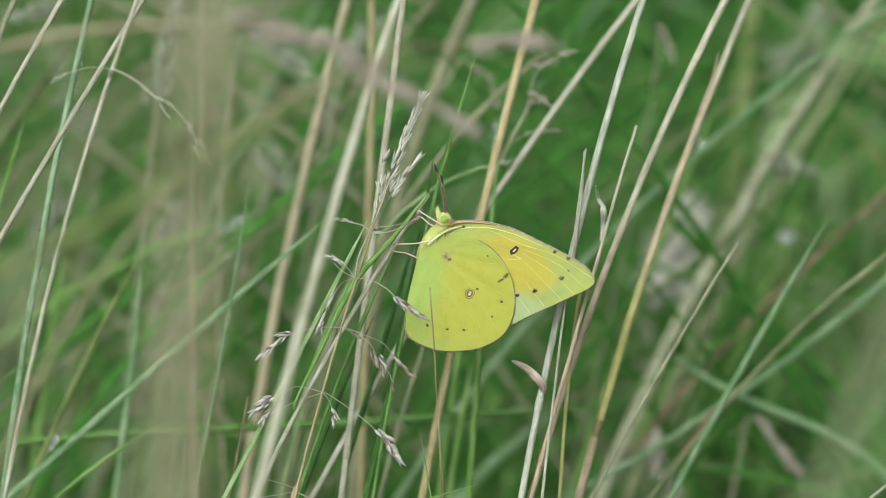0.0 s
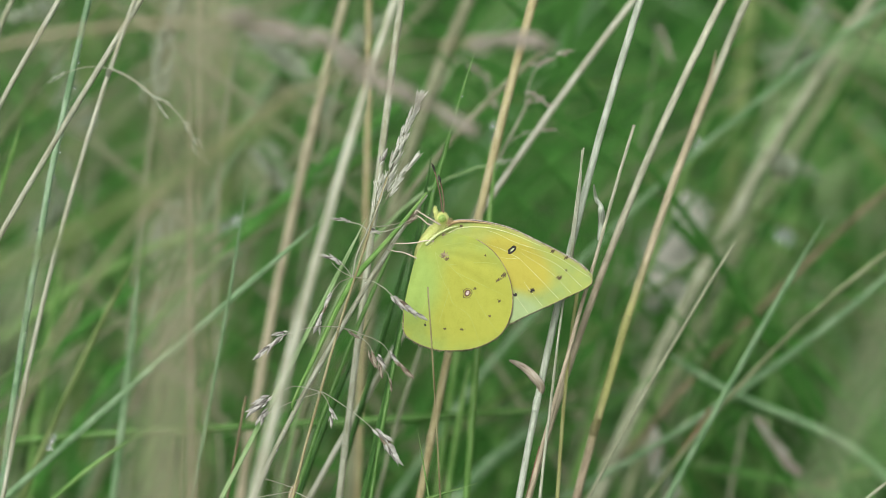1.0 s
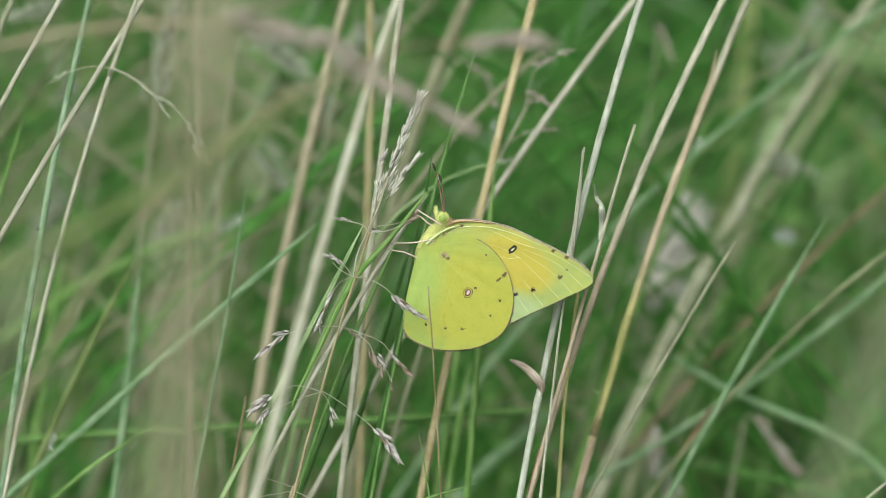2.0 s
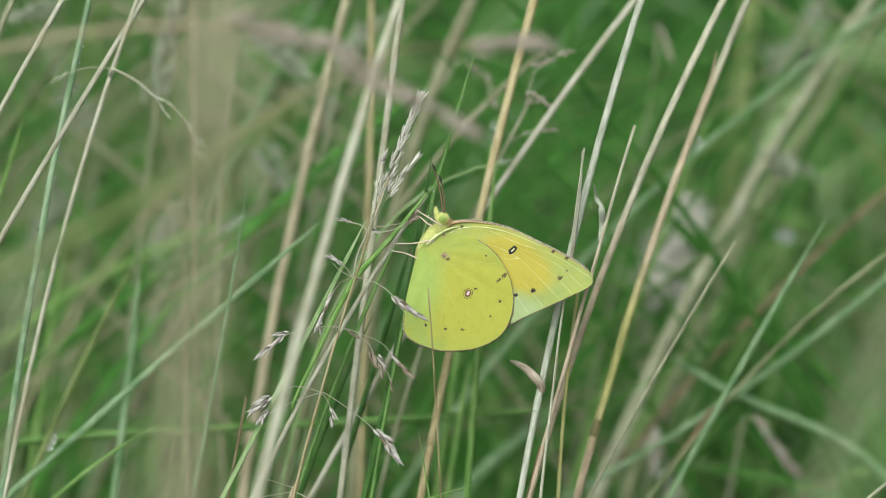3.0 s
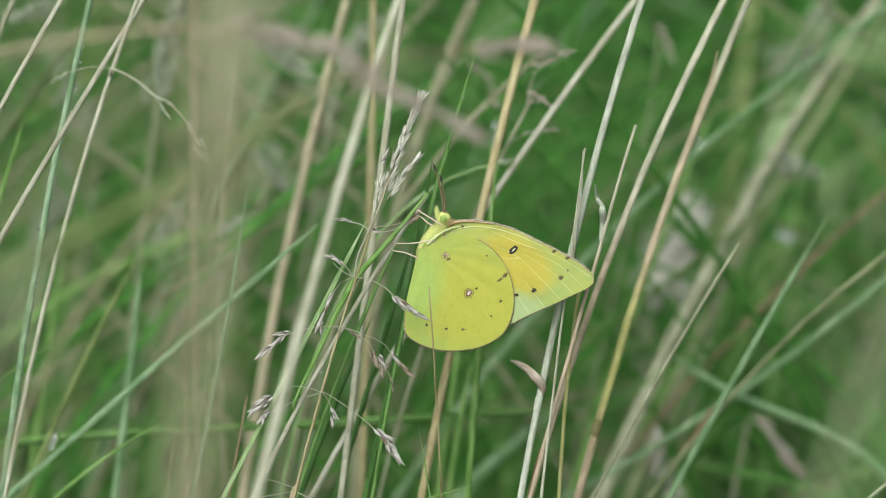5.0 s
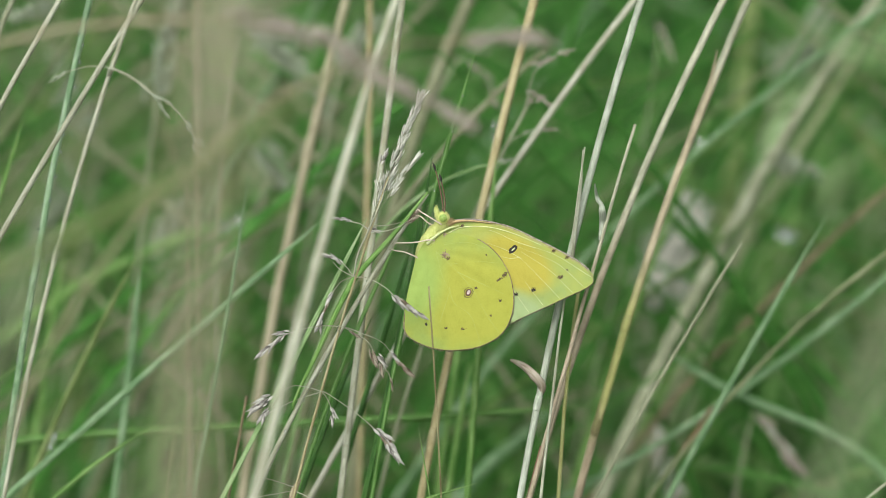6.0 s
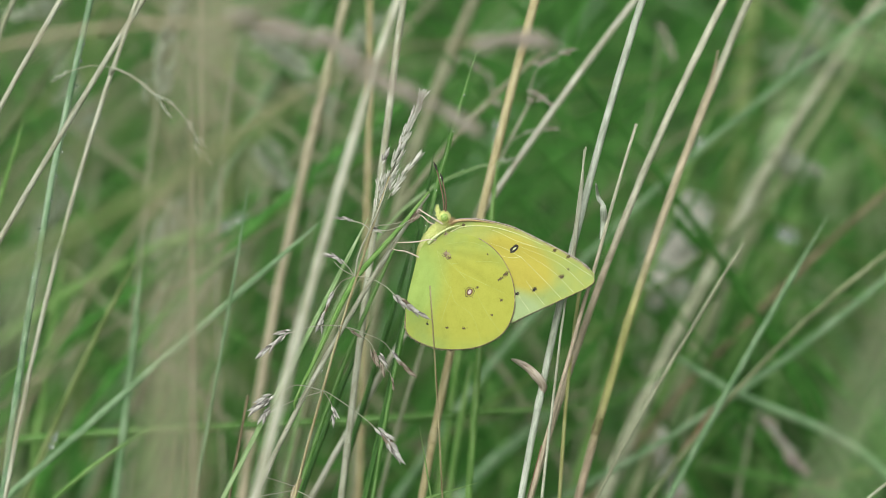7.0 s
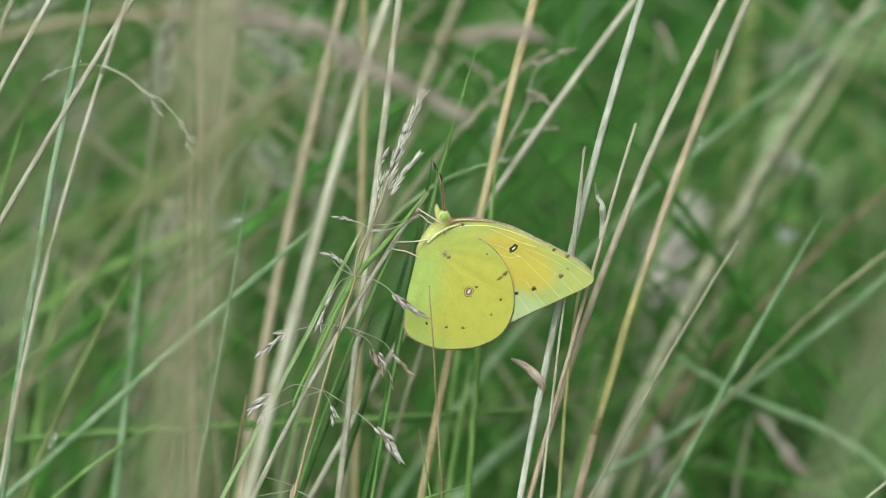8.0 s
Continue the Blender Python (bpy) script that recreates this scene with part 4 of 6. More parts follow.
branch(panicle, [(-0.0156, -0.0023, 0.3256), (-0.0149, -0.0012, 0.3294), (-0.0127, 0.0001, 0.3342), (-0.0110, 0.0012, 0.3379), (-0.0093, 0.0026, 0.3427)], 0.000148, STRAW_PALE)
branch(panicle, [(-0.0127, 0.0001, 0.3342), (-0.0122, 0.0026, 0.3354), (-0.0113, 0.0052, 0.3373)], 0.00018, STRAW_GREY)
plume(panicle, [(-0.0113, 0.0052, 0.3373), (-0.0096, 0.0063, 0.3413), (-0.0079, 0.0076, 0.3457), (-0.0065, 0.0086, 0.3493), (-0.0052, 0.0095, 0.3523), (-0.0041, 0.0102, 0.3546)], 92, 0.0022, 0.00125, SLIM_HEADS, 77, 0.80, 0.0002, STRAW_GREY)
plume(panicle, [(-0.0098, 0.0014, 0.3387), (-0.0079, 0.0023, 0.3415), (-0.0061, 0.0030, 0.3440), (-0.0047, 0.0034, 0.3455)], 26, 0.0020, 0.0006, SLIM_HEADS, 78, 0.80, 0.00015, STRAW_GREY)
plume(panicle, [(-0.0119, 0.0029, 0.3365), (-0.0115, 0.0036, 0.3388), (-0.0113, 0.0042, 0.3410)], 9, 0.0018, 0.0009, SLIM_HEADS, 79, 0.7, 0.00015, STRAW_GREY)
head(panicle, (-0.0110, 0.0041, 0.3443), (-0.0095, 0.0049, 0.3470), SPIKELETS, 80, 1.3)
# ---------------------------------------------------------------- nodding flowering grass among the pale straws
nodding = culm((-0.0987, -0.0691, 0.0000), (-0.0776, -0.0844, 0.1434), (-0.1016, -0.0305, 0.2895), (-0.0331, 0.0035, 0.4160), 0.00038, 0.00038, STRAW_PALE, "slim pale flowering grass with a nodding side branch", group="flowering grasses", name="flowering_grass_plant")
branch(nodding, [(-0.0563, -0.0113, 0.3633), (-0.0556, -0.0128, 0.3651), (-0.0591, -0.0127, 0.3655), (-0.0619, -0.0129, 0.3649), (-0.0640, -0.0131, 0.3642)], 0.000104, STRAW_PALE)
head(nodding, (-0.0630, -0.0130, 0.3645), (-0.0651, -0.0132, 0.3636), PALE_HEADS, 82, 4.7)
head(nodding, (-0.0640, -0.0131, 0.3642), (-0.0661, -0.0135, 0.3627), PALE_HEADS, 84, 1.9)
branch(nodding, [(-0.0563, -0.0113, 0.3633), (-0.0556, -0.0128, 0.3651), (-0.0522, -0.0132, 0.3636), (-0.0488, -0.0140, 0.3611), (-0.0458, -0.0144, 0.3594)], 0.000222, STRAW_PALE)
branch(nodding, [(-0.0563, -0.0113, 0.3633), (-0.0548, -0.0129, 0.3649), (-0.0515, -0.0133, 0.3634), (-0.0482, -0.0140, 0.3609)], 0.000104, STRAW_PALE)
head(nodding, (-0.0487, -0.0140, 0.3611), (-0.0471, -0.0146, 0.3589), PALE_HEADS, 86, 5.3)
head(nodding, (-0.0479, -0.0143, 0.3598), (-0.0458, -0.0152, 0.3569), PALE_HEADS, 88, 2.5)
head(nodding, (-0.0485, -0.0140, 0.3609), (-0.0451, -0.0145, 0.3593), PALE_HEADS, 90, 5.9)
branch(nodding, [(-0.0458, -0.0144, 0.3594), (-0.0439, -0.0150, 0.3575), (-0.0424, -0.0156, 0.3553)], 0.000123, STRAW_PALE)
head(nodding, (-0.0433, -0.0153, 0.3566), (-0.0415, -0.0161, 0.3538), PALE_HEADS, 92, 3.1)
head(nodding, (-0.0416, -0.0159, 0.3544), (-0.0396, -0.0166, 0.3520), PALE_HEADS, 94, 0.3)
head(nodding, (-0.0422, -0.0158, 0.3537), (-0.0402, -0.0167, 0.3502), PALE_HEADS, 96, 3.7)
head(nodding, (-0.0413, -0.0158, 0.3522), (-0.0389, -0.0167, 0.3491), PALE_HEADS, 98, 0.9)
# ---------------------------------------------------------------- arching mauve seed heads in front
arch = culm((-0.1733, -0.1191, 0.0000), (-0.1787, -0.1355, 0.0466), (-0.1975, -0.1112, 0.4014), (-0.0291, -0.1065, 0.3928), 0.00069, 0.00042, STRAW_PINK, "arching grass stem that ends in a mauve seed head", group="flowering grasses", name="flowering_grass_plant")
plume(arch, [(-0.0311, -0.1068, 0.3931), (-0.0242, -0.1069, 0.3925), (-0.0173, -0.1076, 0.3903), (-0.0111, -0.1085, 0.3870), (-0.0049, -0.1096, 0.3833), (0.0032, -0.1106, 0.3798)], 46, 0.0042, 0.0018, MAUVE_HEADS, 91, 0.74, 0.0003, STRAW_PINK)
arch_two = culm((-0.0735, -0.1202, 0.0000), (-0.0611, -0.1287, -0.0179), (-0.1364, -0.1205, 0.3579), (-0.0037, -0.1076, 0.3900), 0.00046, 0.00028, STRAW_PINK, "bent grass stem with a brownish seed head", group="flowering grasses", name="flowering_grass_plant")
branch(arch_two, [(-0.0040, -0.1076, 0.3899), (-0.0026, -0.1020, 0.3886), (-0.0003, -0.0985, 0.3879), (0.0022, -0.0978, 0.3880)], 0.0003, STRAW_PINK)
plume(arch_two, [(0.0018, -0.0978, 0.3880), (0.0052, -0.0977, 0.3883), (0.0092, -0.0977, 0.3884), (0.0126, -0.0979, 0.3880)], 22, 0.0038, 0.0016, MAUVE_HEADS, 92, 0.74, 0.0003, STRAW_PINK)
# ---------------------------------------------------------------- seed heads behind
b_a = culm((-0.0174, 0.0373, 0.0000), (-0.0203, 0.0356, 0.1320), (-0.0403, 0.0246, 0.2416), (0.0158, 0.0556, 0.3422), 0.00056, 0.00032, STRAW_GREY, "thin grass with small brownish seed heads", group="flowering grasses", name="flowering_grass_plant")
plume(b_a, [(0.0152, 0.0554, 0.3417), (0.0162, 0.0556, 0.3427), (0.0173, 0.0559, 0.3434)], 2, 0.003, 0.0006, MAUVE_HEADS, 101, 0.72, 0.00018, STRAW_GREY)

branch(b_a, [(0.0157, 0.0555, 0.3422), (0.0168, 0.0570, 0.3473), (0.0184, 0.0578, 0.3502)], 0.000128, STRAW_PALE)
head(b_a, (0.0168, 0.0576, 0.3496), (0.0205, 0.0580, 0.3509), MAUVE_HEADS, 100, 4.3)
head(b_a, (0.0187, 0.0579, 0.3504), (0.0222, 0.0582, 0.3515), MAUVE_HEADS, 102, 1.5)
head(b_a, (0.0216, 0.0582, 0.3517), (0.0256, 0.0586, 0.3529), MAUVE_HEADS, 104, 4.9)
head(b_a, (0.0157, 0.0564, 0.3453), (0.0191, 0.0560, 0.3440), MAUVE_HEADS, 106, 2.1)
head(b_a, (0.0187, 0.0559, 0.3436), (0.0219, 0.0553, 0.3415), MAUVE_HEADS, 108, 5.5)
branch(b_a, [(0.0125, 0.0537, 0.3360), (0.0157, 0.0541, 0.3374), (0.0189, 0.0544, 0.3382)], 0.000128, STRAW_PALE)
head(b_a, (0.0152, 0.0541, 0.3374), (0.0184, 0.0544, 0.3382), PALE_HEADS, 110, 2.7)
head(b_a, (0.0184, 0.0544, 0.3382), (0.0222, 0.0543, 0.3380), MAUVE_HEADS, 112, 6.1)
b_b = culm((-0.0461, 0.0360, 0.0000), (-0.0197, 0.0371, 0.0358), (-0.0702, 0.0360, 0.3284), (0.0120, 0.0431, 0.3346), 0.00048, 0.00026, GREEN_PALE, "thin pale stalk lying over", name="green_grass_plant")
head(b_b, (0.0102, 0.0429, 0.3345), (0.0135, 0.0431, 0.3353), PALE_HEADS, 114, 3.3)
b_c = culm((-0.0358, 0.0870, 0.0000), (-0.0338, 0.0804, 0.0585), (-0.0604, 0.0773, 0.2505), (0.0032, 0.1070, 0.3402), 0.00061, 0.00035, STRAW_GREY, "drooping brownish seed head", group="flowering grasses", name="flowering_grass_plant")
plume(b_c, [(0.0030, 0.1069, 0.3402), (0.0059, 0.1067, 0.3393), (0.0089, 0.1058, 0.3361), (0.0106, 0.1045, 0.3317)], 6, 0.003, 0.0012, MAUVE_HEADS, 103, 0.72, 0.00018, STRAW_GREY)
b_d = culm((-0.0500, 0.1155, 0.0000), (-0.0071, 0.1008, 0.0252), (-0.0666, 0.1049, 0.2430), (-0.0442, 0.1380, 0.3388), 0.00064, 0.00037, STRAW_GREY, "whitish drooping seed head", group="flowering grasses", name="flowering_grass_plant")
plume(b_d, [(-0.0438, 0.1378, 0.3388), (-0.0383, 0.1371, 0.3365), (-0.0322, 0.1357, 0.3318), (-0.0261, 0.1339, 0.3253)], 40, 0.006, 0.0035, PALE_HEADS, 104, 0.72, 0.00018, STRAW_GREY)
b_e = culm((-0.0700, 0.1037, 0.0000), (-0.0701, 0.0934, 0.1468), (-0.0765, 0.0924, 0.2259), (-0.0594, 0.1268, 0.3364), 0.00063, 0.00036, STRAW_GREY, "greyish upright seed head", group="flowering grasses", name="flowering_grass_plant")
plume(b_e, [(-0.0615, 0.1233, 0.3247), (-0.0599, 0.1256, 0.3328), (-0.0581, 0.1280, 0.3409), (-0.0557, 0.1299, 0.3478)], 30, 0.006, 0.003, PALE_HEADS, 105, 0.72, 0.00018, STRAW_GREY)
b_f = culm((0.0581, 0.2200, 0.0000), (0.0387, 0.2189, 0.2478), (0.0519, 0.2105, 0.1912), (0.0834, 0.2422, 0.3042), 0.00074, 0.00042, STRAW_GREY, "whitish seed head among far stems", group="flowering grasses", name="flowering_grass_plant")
plume(b_f, [(0.0809, 0.2424, 0.3048), (0.0872, 0.2436, 0.3089), (0.0929, 0.2463, 0.3184), (0.0957, 0.2487, 0.3266)], 48, 0.008, 0.005, PALE_HEADS, 106, 0.72, 0.00018, STRAW_GREY)
b_g = culm((0.0464, 0.1224, 0.0000), (0.0457, 0.1189, 0.0992), (0.0287, 0.1113, 0.2185), (0.0713, 0.1401, 0.3107), 0.00065, 0.00037, STRAW_GREY, "whitish tuft among far stems", group="flowering grasses", name="flowering_grass_plant")
plume(b_g, [(0.0688, 0.1407, 0.3129), (0.0727, 0.1402, 0.3111), (0.0762, 0.1397, 0.3094)], 14, 0.007, 0.002, PALE_HEADS, 107, 0.72, 0.00018, STRAW_GREY)
b_h = culm((0.0395, 0.1723, 0.0000), (0.0362, 0.1687, 0.1054), (0.0345, 0.1619, 0.1756), (0.0479, 0.1879, 0.2595), 0.00071, 0.00040, STRAW_GREY, "pale blurred seed head", group="flowering grasses", name="flowering_grass_plant")
plume(b_h, [(0.0472, 0.1878, 0.2595), (0.0492, 0.1901, 0.2672), (0.0512, 0.1919, 0.2737)], 48, 0.008, 0.005, PALE_HEADS, 108, 0.72, 0.00018, STRAW_GREY)
b_s = culm((0.0336, 0.1479, 0.0000), (0.0336, 0.1479, 0.1100), (0.0426, 0.1679, 0.2000), (0.0486, 0.1779, 0.2612), 0.00071, 0.00040, STRAW_GREY, "pale feathery seed head behind the straws", group="flowering grasses", name="flowering_grass_plant")
plume(b_s, [(0.0486, 0.1779, 0.2612), (0.0528, 0.1812, 0.2727), (0.0568, 0.1843, 0.2835)], 70, 0.009, 0.0075, SLIM_HEADS, 118, 0.72, 0.00018, STRAW_GREY)
b_i = culm((0.0410, 0.1082, 0.0000), (0.0380, 0.1042, 0.1052), (0.0387, 0.0982, 0.1708), (0.0456, 0.1237, 0.2535), 0.00065, 0.00037, STRAW_GREY, "pale drooping seed head near the ground", group="flowering grasses", name="flowering_grass_plant")
plume(b_i, [(0.0453, 0.1244, 0.2559), (0.0465, 0.1223, 0.2487), (0.0496, 0.1199, 0.2404)], 24, 0.0055, 0.0020, SLIM_HEADS[:1] + MAUVE_HEADS, 109, 0.72, 0.00018, STRAW_GREY)
b_j = culm((0.0546, 0.0897, 0.0000), (0.0616, 0.0850, 0.0694), (0.0443, 0.0797, 0.1820), (0.0646, 0.1057, 0.2630), 0.00063, 0.00036, STRAW_GREY, "pale beige drooping seed head near the ground", group="flowering grasses", name="flowering_grass_plant")
plume(b_j, [(0.0646, 0.1058, 0.2638), (0.0698, 0.1041, 0.2578), (0.0749, 0.1024, 0.2518)], 19, 0.0045, 0.0017, SLIM_HEADS[:1] + MAUVE_HEADS, 110, 0.72, 0.00018, STRAW_GREY)
b_l = culm((-0.0578, 0.1226, 0.0000), (-0.0602, 0.1207, 0.1128), (-0.0728, 0.1102, 0.2130), (-0.0376, 0.1394, 0.3082), 0.00065, 0.00037, STRAW_GREY, "pale seed head behind the tan straw", group="flowering grasses", name="flowering_grass_plant")
plume(b_l, [(-0.0425, 0.1414, 0.3153), (-0.0376, 0.1397, 0.3094), (-0.0302, 0.1377, 0.3022)], 30, 0.006, 0.003, PALE_HEADS, 112, 0.72, 0.00018, STRAW_GREY)
b_m = culm((-0.0362, 0.1057, 0.0000), (-0.0375, 0.1011, 0.1231), (-0.0463, 0.0926, 0.2268), (-0.0221, 0.1257, 0.3328), 0.00063, 0.00036, STRAW_GREY, "pale soft seed head", group="flowering grasses", name="flowering_grass_plant")
plume(b_m, [(-0.0233, 0.1256, 0.3328), (-0.0203, 0.1266, 0.3363), (-0.0173, 0.1280, 0.3409)], 18, 0.006, 0.002, PALE_HEADS, 113, 0.72, 0.00018, STRAW_GREY)
blade((-0.0639, 0.2346, 0.0000), (-0.0447, 0.2290, 0.1416), (-0.1425, 0.2634, 0.1965), (-0.0747, 0.3030, 0.3579), 0.00213, 0.00079, GREEN_OLIVE, "broad soft green blade deep in the grass", 0.2, 0.08)
blade((-0.0864, 0.2407, 0.0000), (-0.0912, 0.2357, 0.1226), (-0.0460, 0.2834, 0.2290), (-0.0618, 0.3117, 0.3502), 0.00216, 0.00081, GREEN_OLIVE, "broad soft green blade deep in the grass", 0.2, 0.08)
blade((-0.0564, 0.2500, 0.0000), (-0.0584, 0.2457, 0.1147), (-0.0412, 0.2913, 0.2218), (-0.0687, 0.3176, 0.3315), 0.00218, 0.00080, GREEN_OLIVE, "broad soft green blade deep in the grass", 0.2, 0.08)
blade((0.0655, 0.1777, 0.0000), (0.1242, 0.0873, -0.3157), (0.0273, 0.1867, 0.2955), (0.1091, 0.2037, 0.3240), 0.00221, 0.00103, GREEN_MID, "broad soft green blade deep in the grass", 0.2, 0.03)
blade((-0.0014, 0.1692, 0.0000), (0.0387, 0.1501, 0.1321), (-0.0201, 0.1747, 0.1891), (-0.0234, 0.2035, 0.2924), 0.00264, 0.00123, GREEN_SHADED, "broad soft green blade deep in the grass", 0.2, 0.05)
blade((0.0219, 0.1778, 0.0000), (-0.0995, 0.0771, -0.2311), (0.0641, 0.1929, 0.2319), (0.0009, 0.1998, 0.2463), 0.00206, 0.00096, GREEN, "broad soft green blade deep in the grass", 0.2, 0.03)
blade((0.1439, 0.1975, 0.0000), (0.1306, 0.1522, -0.0228), (0.1565, 0.2143, 0.2788), (0.0411, 0.2181, 0.2768), 0.00208, 0.00097, GREEN_MID, "broad soft green blade deep in the grass", 0.2, 0.03)
blade((0.0303, 0.2038, 0.0000), (0.1125, 0.1603, 0.0602), (-0.0136, 0.2165, 0.2399), (0.0643, 0.2378, 0.3138), 0.00211, 0.00098, GREEN_MID, "broad soft green blade deep in the grass", 0.2, 0.05)
blade((-0.0370, 0.2188, 0.0000), (0.0539, 0.1683, 0.0207), (-0.0779, 0.2479, 0.3238), (0.0756, 0.2365, 0.2760), 0.00192, 0.00088, GREEN_MID, "broad soft green blade deep in the grass", 0.2, 0.04)
blade((0.1557, 0.2308, 0.0000), (0.1564, 0.2369, 0.2802), (0.1601, 0.2269, 0.2073), (0.0878, 0.2566, 0.3144), 0.00280, 0.00129, GREEN_OLIVE, "broad soft green blade deep in the grass", 0.2, 0.03)
blade((-0.0569, 0.0801, 0.0000), (-0.0060, 0.0741, 0.2905), (0.0017, 0.1049, 0.2377), (0.0249, 0.1253, 0.2592), 0.00200, 0.00100, GREEN_BLUE, "broad bluish green blade below the butterfly", 0.2, 0.08)
blade((0.0213, 0.2302, 0.0000), (0.0804, 0.2237, 0.3551), (0.0844, 0.2551, 0.2873), (0.1199, 0.2758, 0.3122), 0.00280, 0.00160, GREEN_PALE, "broad pale green blade far behind the stems", 0.2, 0.08)
b_n = culm((-0.1054, 0.1723, 0.0000), (-0.1121, 0.1651, 0.1436), (-0.1093, 0.1631, 0.1783), (-0.0959, 0.1909, 0.2700), 0.00071, 0.00040, STRAW_GREY, "pale seed head deep in the grass", group="flowering grasses", name="flowering_grass_plant")
plume(b_n, [(-0.0965, 0.1908, 0.2698), (-0.0941, 0.1938, 0.2802), (-0.0906, 0.1964, 0.2892)], 36, 0.007, 0.005, PALE_HEADS, 114, 0.72, 0.00018, STRAW_GREY)
b_o = culm((-0.0925, 0.1811, 0.0000), (-0.0957, 0.1766, 0.1237), (-0.0993, 0.1694, 0.2028), (-0.0814, 0.1994, 0.2996), 0.00071, 0.00040, STRAW_GREY, "pale seed head deep in the grass", group="flowering grasses", name="flowering_grass_plant")
plume(b_o, [(-0.0839, 0.1990, 0.2983), (-0.0879, 0.2012, 0.3060), (-0.0906, 0.2034, 0.3138)], 36, 0.007, 0.005, PALE_HEADS, 115, 0.72, 0.00018, STRAW_GREY)
b_p = culm((-0.0766, 0.1549, 0.0000), (-0.0825, 0.1519, 0.1217), (-0.0826, 0.1439, 0.1848), (-0.0651, 0.1709, 0.2729), 0.00069, 0.00039, STRAW_GREY, "pale seed head deep in the grass", group="flowering grasses", name="flowering_grass_plant")
plume(b_p, [(-0.0654, 0.1709, 0.2730), (-0.0644, 0.1731, 0.2805), (-0.0620, 0.1752, 0.2881)], 24, 0.006, 0.004, PALE_HEADS, 116, 0.72, 0.00018, STRAW_GREY)
b_q = culm((-0.1187, 0.0913, 0.0000), (-0.1229, 0.0903, 0.1318), (-0.1375, 0.0774, 0.2424), (-0.0912, 0.1090, 0.3473), 0.00061, 0.00037, STRAW_GREY, "pale seed head at the edge of the straws", group="flowering grasses", name="flowering_grass_plant")
plume(b_q, [(-0.0919, 0.1091, 0.3478), (-0.0879, 0.1093, 0.3485), (-0.0832, 0.1098, 0.3503)], 14, 0.005, 0.002, PALE_HEADS, 117, 0.72, 0.00018, STRAW_GREY)
b_r = culm((0.0059, 0.0891, 0.0000), (-0.0199, 0.0920, 0.1577), (0.0327, 0.1048, 0.2266), (0.0465, 0.1378, 0.3388), 0.00037, 0.00018, STRAW_GREY, "thin stalk with a small brown seed head", group="flowering grasses", name="flowering_grass_plant")
head(b_r, (0.0463, 0.1384, 0.3412), (0.0483, 0.1371, 0.3365), MAUVE_HEADS, 116, 0.5)
head(b_r, (0.0478, 0.1374, 0.3376), (0.0500, 0.1360, 0.3327), MAUVE_HEADS, 118, 3.9)
sheath(s_right_pale, [(0.0170, 0.0006, 0.3030), (0.0173, 0.0000, 0.3048), (0.0158, -0.0004, 0.3069), (0.0142, 0.0019, 0.3077), (0.0128, 0.0040, 0.3079), (0.0119, 0.0051, 0.3080)], 0.00110, 0.00060, HUSK_PALE, "curled dry leaf", 0.3)
sheath(s_pink, [(0.0277, 0.0062, 0.3299), (0.0281, 0.0070, 0.3328), (0.0278, 0.0058, 0.3359), (0.0272, 0.0102, 0.3365), (0.0266, 0.0070, 0.3399)], 0.00075, 0.00040, STRAW_SILVER, "papery split sheath", 0.0)
sheath(s_right_pale, [(0.0219, 0.0067, 0.3247), (0.0225, 0.0052, 0.3265), (0.0233, 0.0069, 0.3323), (0.0242, 0.0088, 0.3390), (0.0246, 0.0106, 0.3452)], 0.00059, 0.00030, STRAW_PALE, "pale split sheath", 0.0)
sheath(s_ochre, [(0.0443, 0.0330, 0.3385), (0.0468, 0.0350, 0.3454), (0.0491, 0.0367, 0.3514), (0.0503, 0.0382, 0.3570)], 0.00072, 0.00040, STRAW_PINK, "dry leaf sheath standing off its straw", 0.0)
sheath(perch, [(-0.0259, -0.0059, 0.3022), (-0.0262, -0.0066, 0.3040), (-0.0228, -0.0050, 0.3110), (-0.0193, -0.0034, 0.3182), (-0.0174, -0.0023, 0.3219), (-0.0154, -0.0014, 0.3252), (-0.0127, -0.0005, 0.3282), (-0.0078, 0.0010, 0.3335), (-0.0027, 0.0027, 0.3396)], 0.00030, 0.00072, GREEN, "fresh green blade", 0.2)
# ---------------------------------------------------------------- dew
d_a = blade((-0.1657, 0.1321, 0.0000), (-0.1495, 0.1317, 0.1835), (-0.1565, 0.1362, 0.2663), (-0.0352, 0.1470, 0.2983), 0.00169, 0.00088, GREEN, "green blade hung with dew", 0.0, 0.03)
dew(d_a, (-0.0497, 0.1411, 0.2959), 0.00122)
dew(d_a, (-0.0478, 0.1409, 0.2952), 0.00149)
dew(d_a, (-0.0463, 0.1412, 0.2964), 0.00135)
dew(d_a, (-0.0449, 0.1414, 0.2971), 0.00122)
dew(d_a, (-0.0486, 0.1406, 0.2943), 0.00108)
d_b = blade((-0.0176, 0.0291, 0.0000), (-0.0158, 0.0287, 0.1073), (-0.0110, 0.0431, 0.2293), (0.0111, 0.0747, 0.3365), 0.00100, 0.00048, GREEN, "green blade hung with dew", 0.0, 0.03)
dew(d_b, (0.0100, 0.0702, 0.3353), 0.0007)
dew(d_b, (0.0104, 0.0697, 0.3336), 0.0007)
dew(d_b, (0.0098, 0.0694, 0.3327), 0.0005)
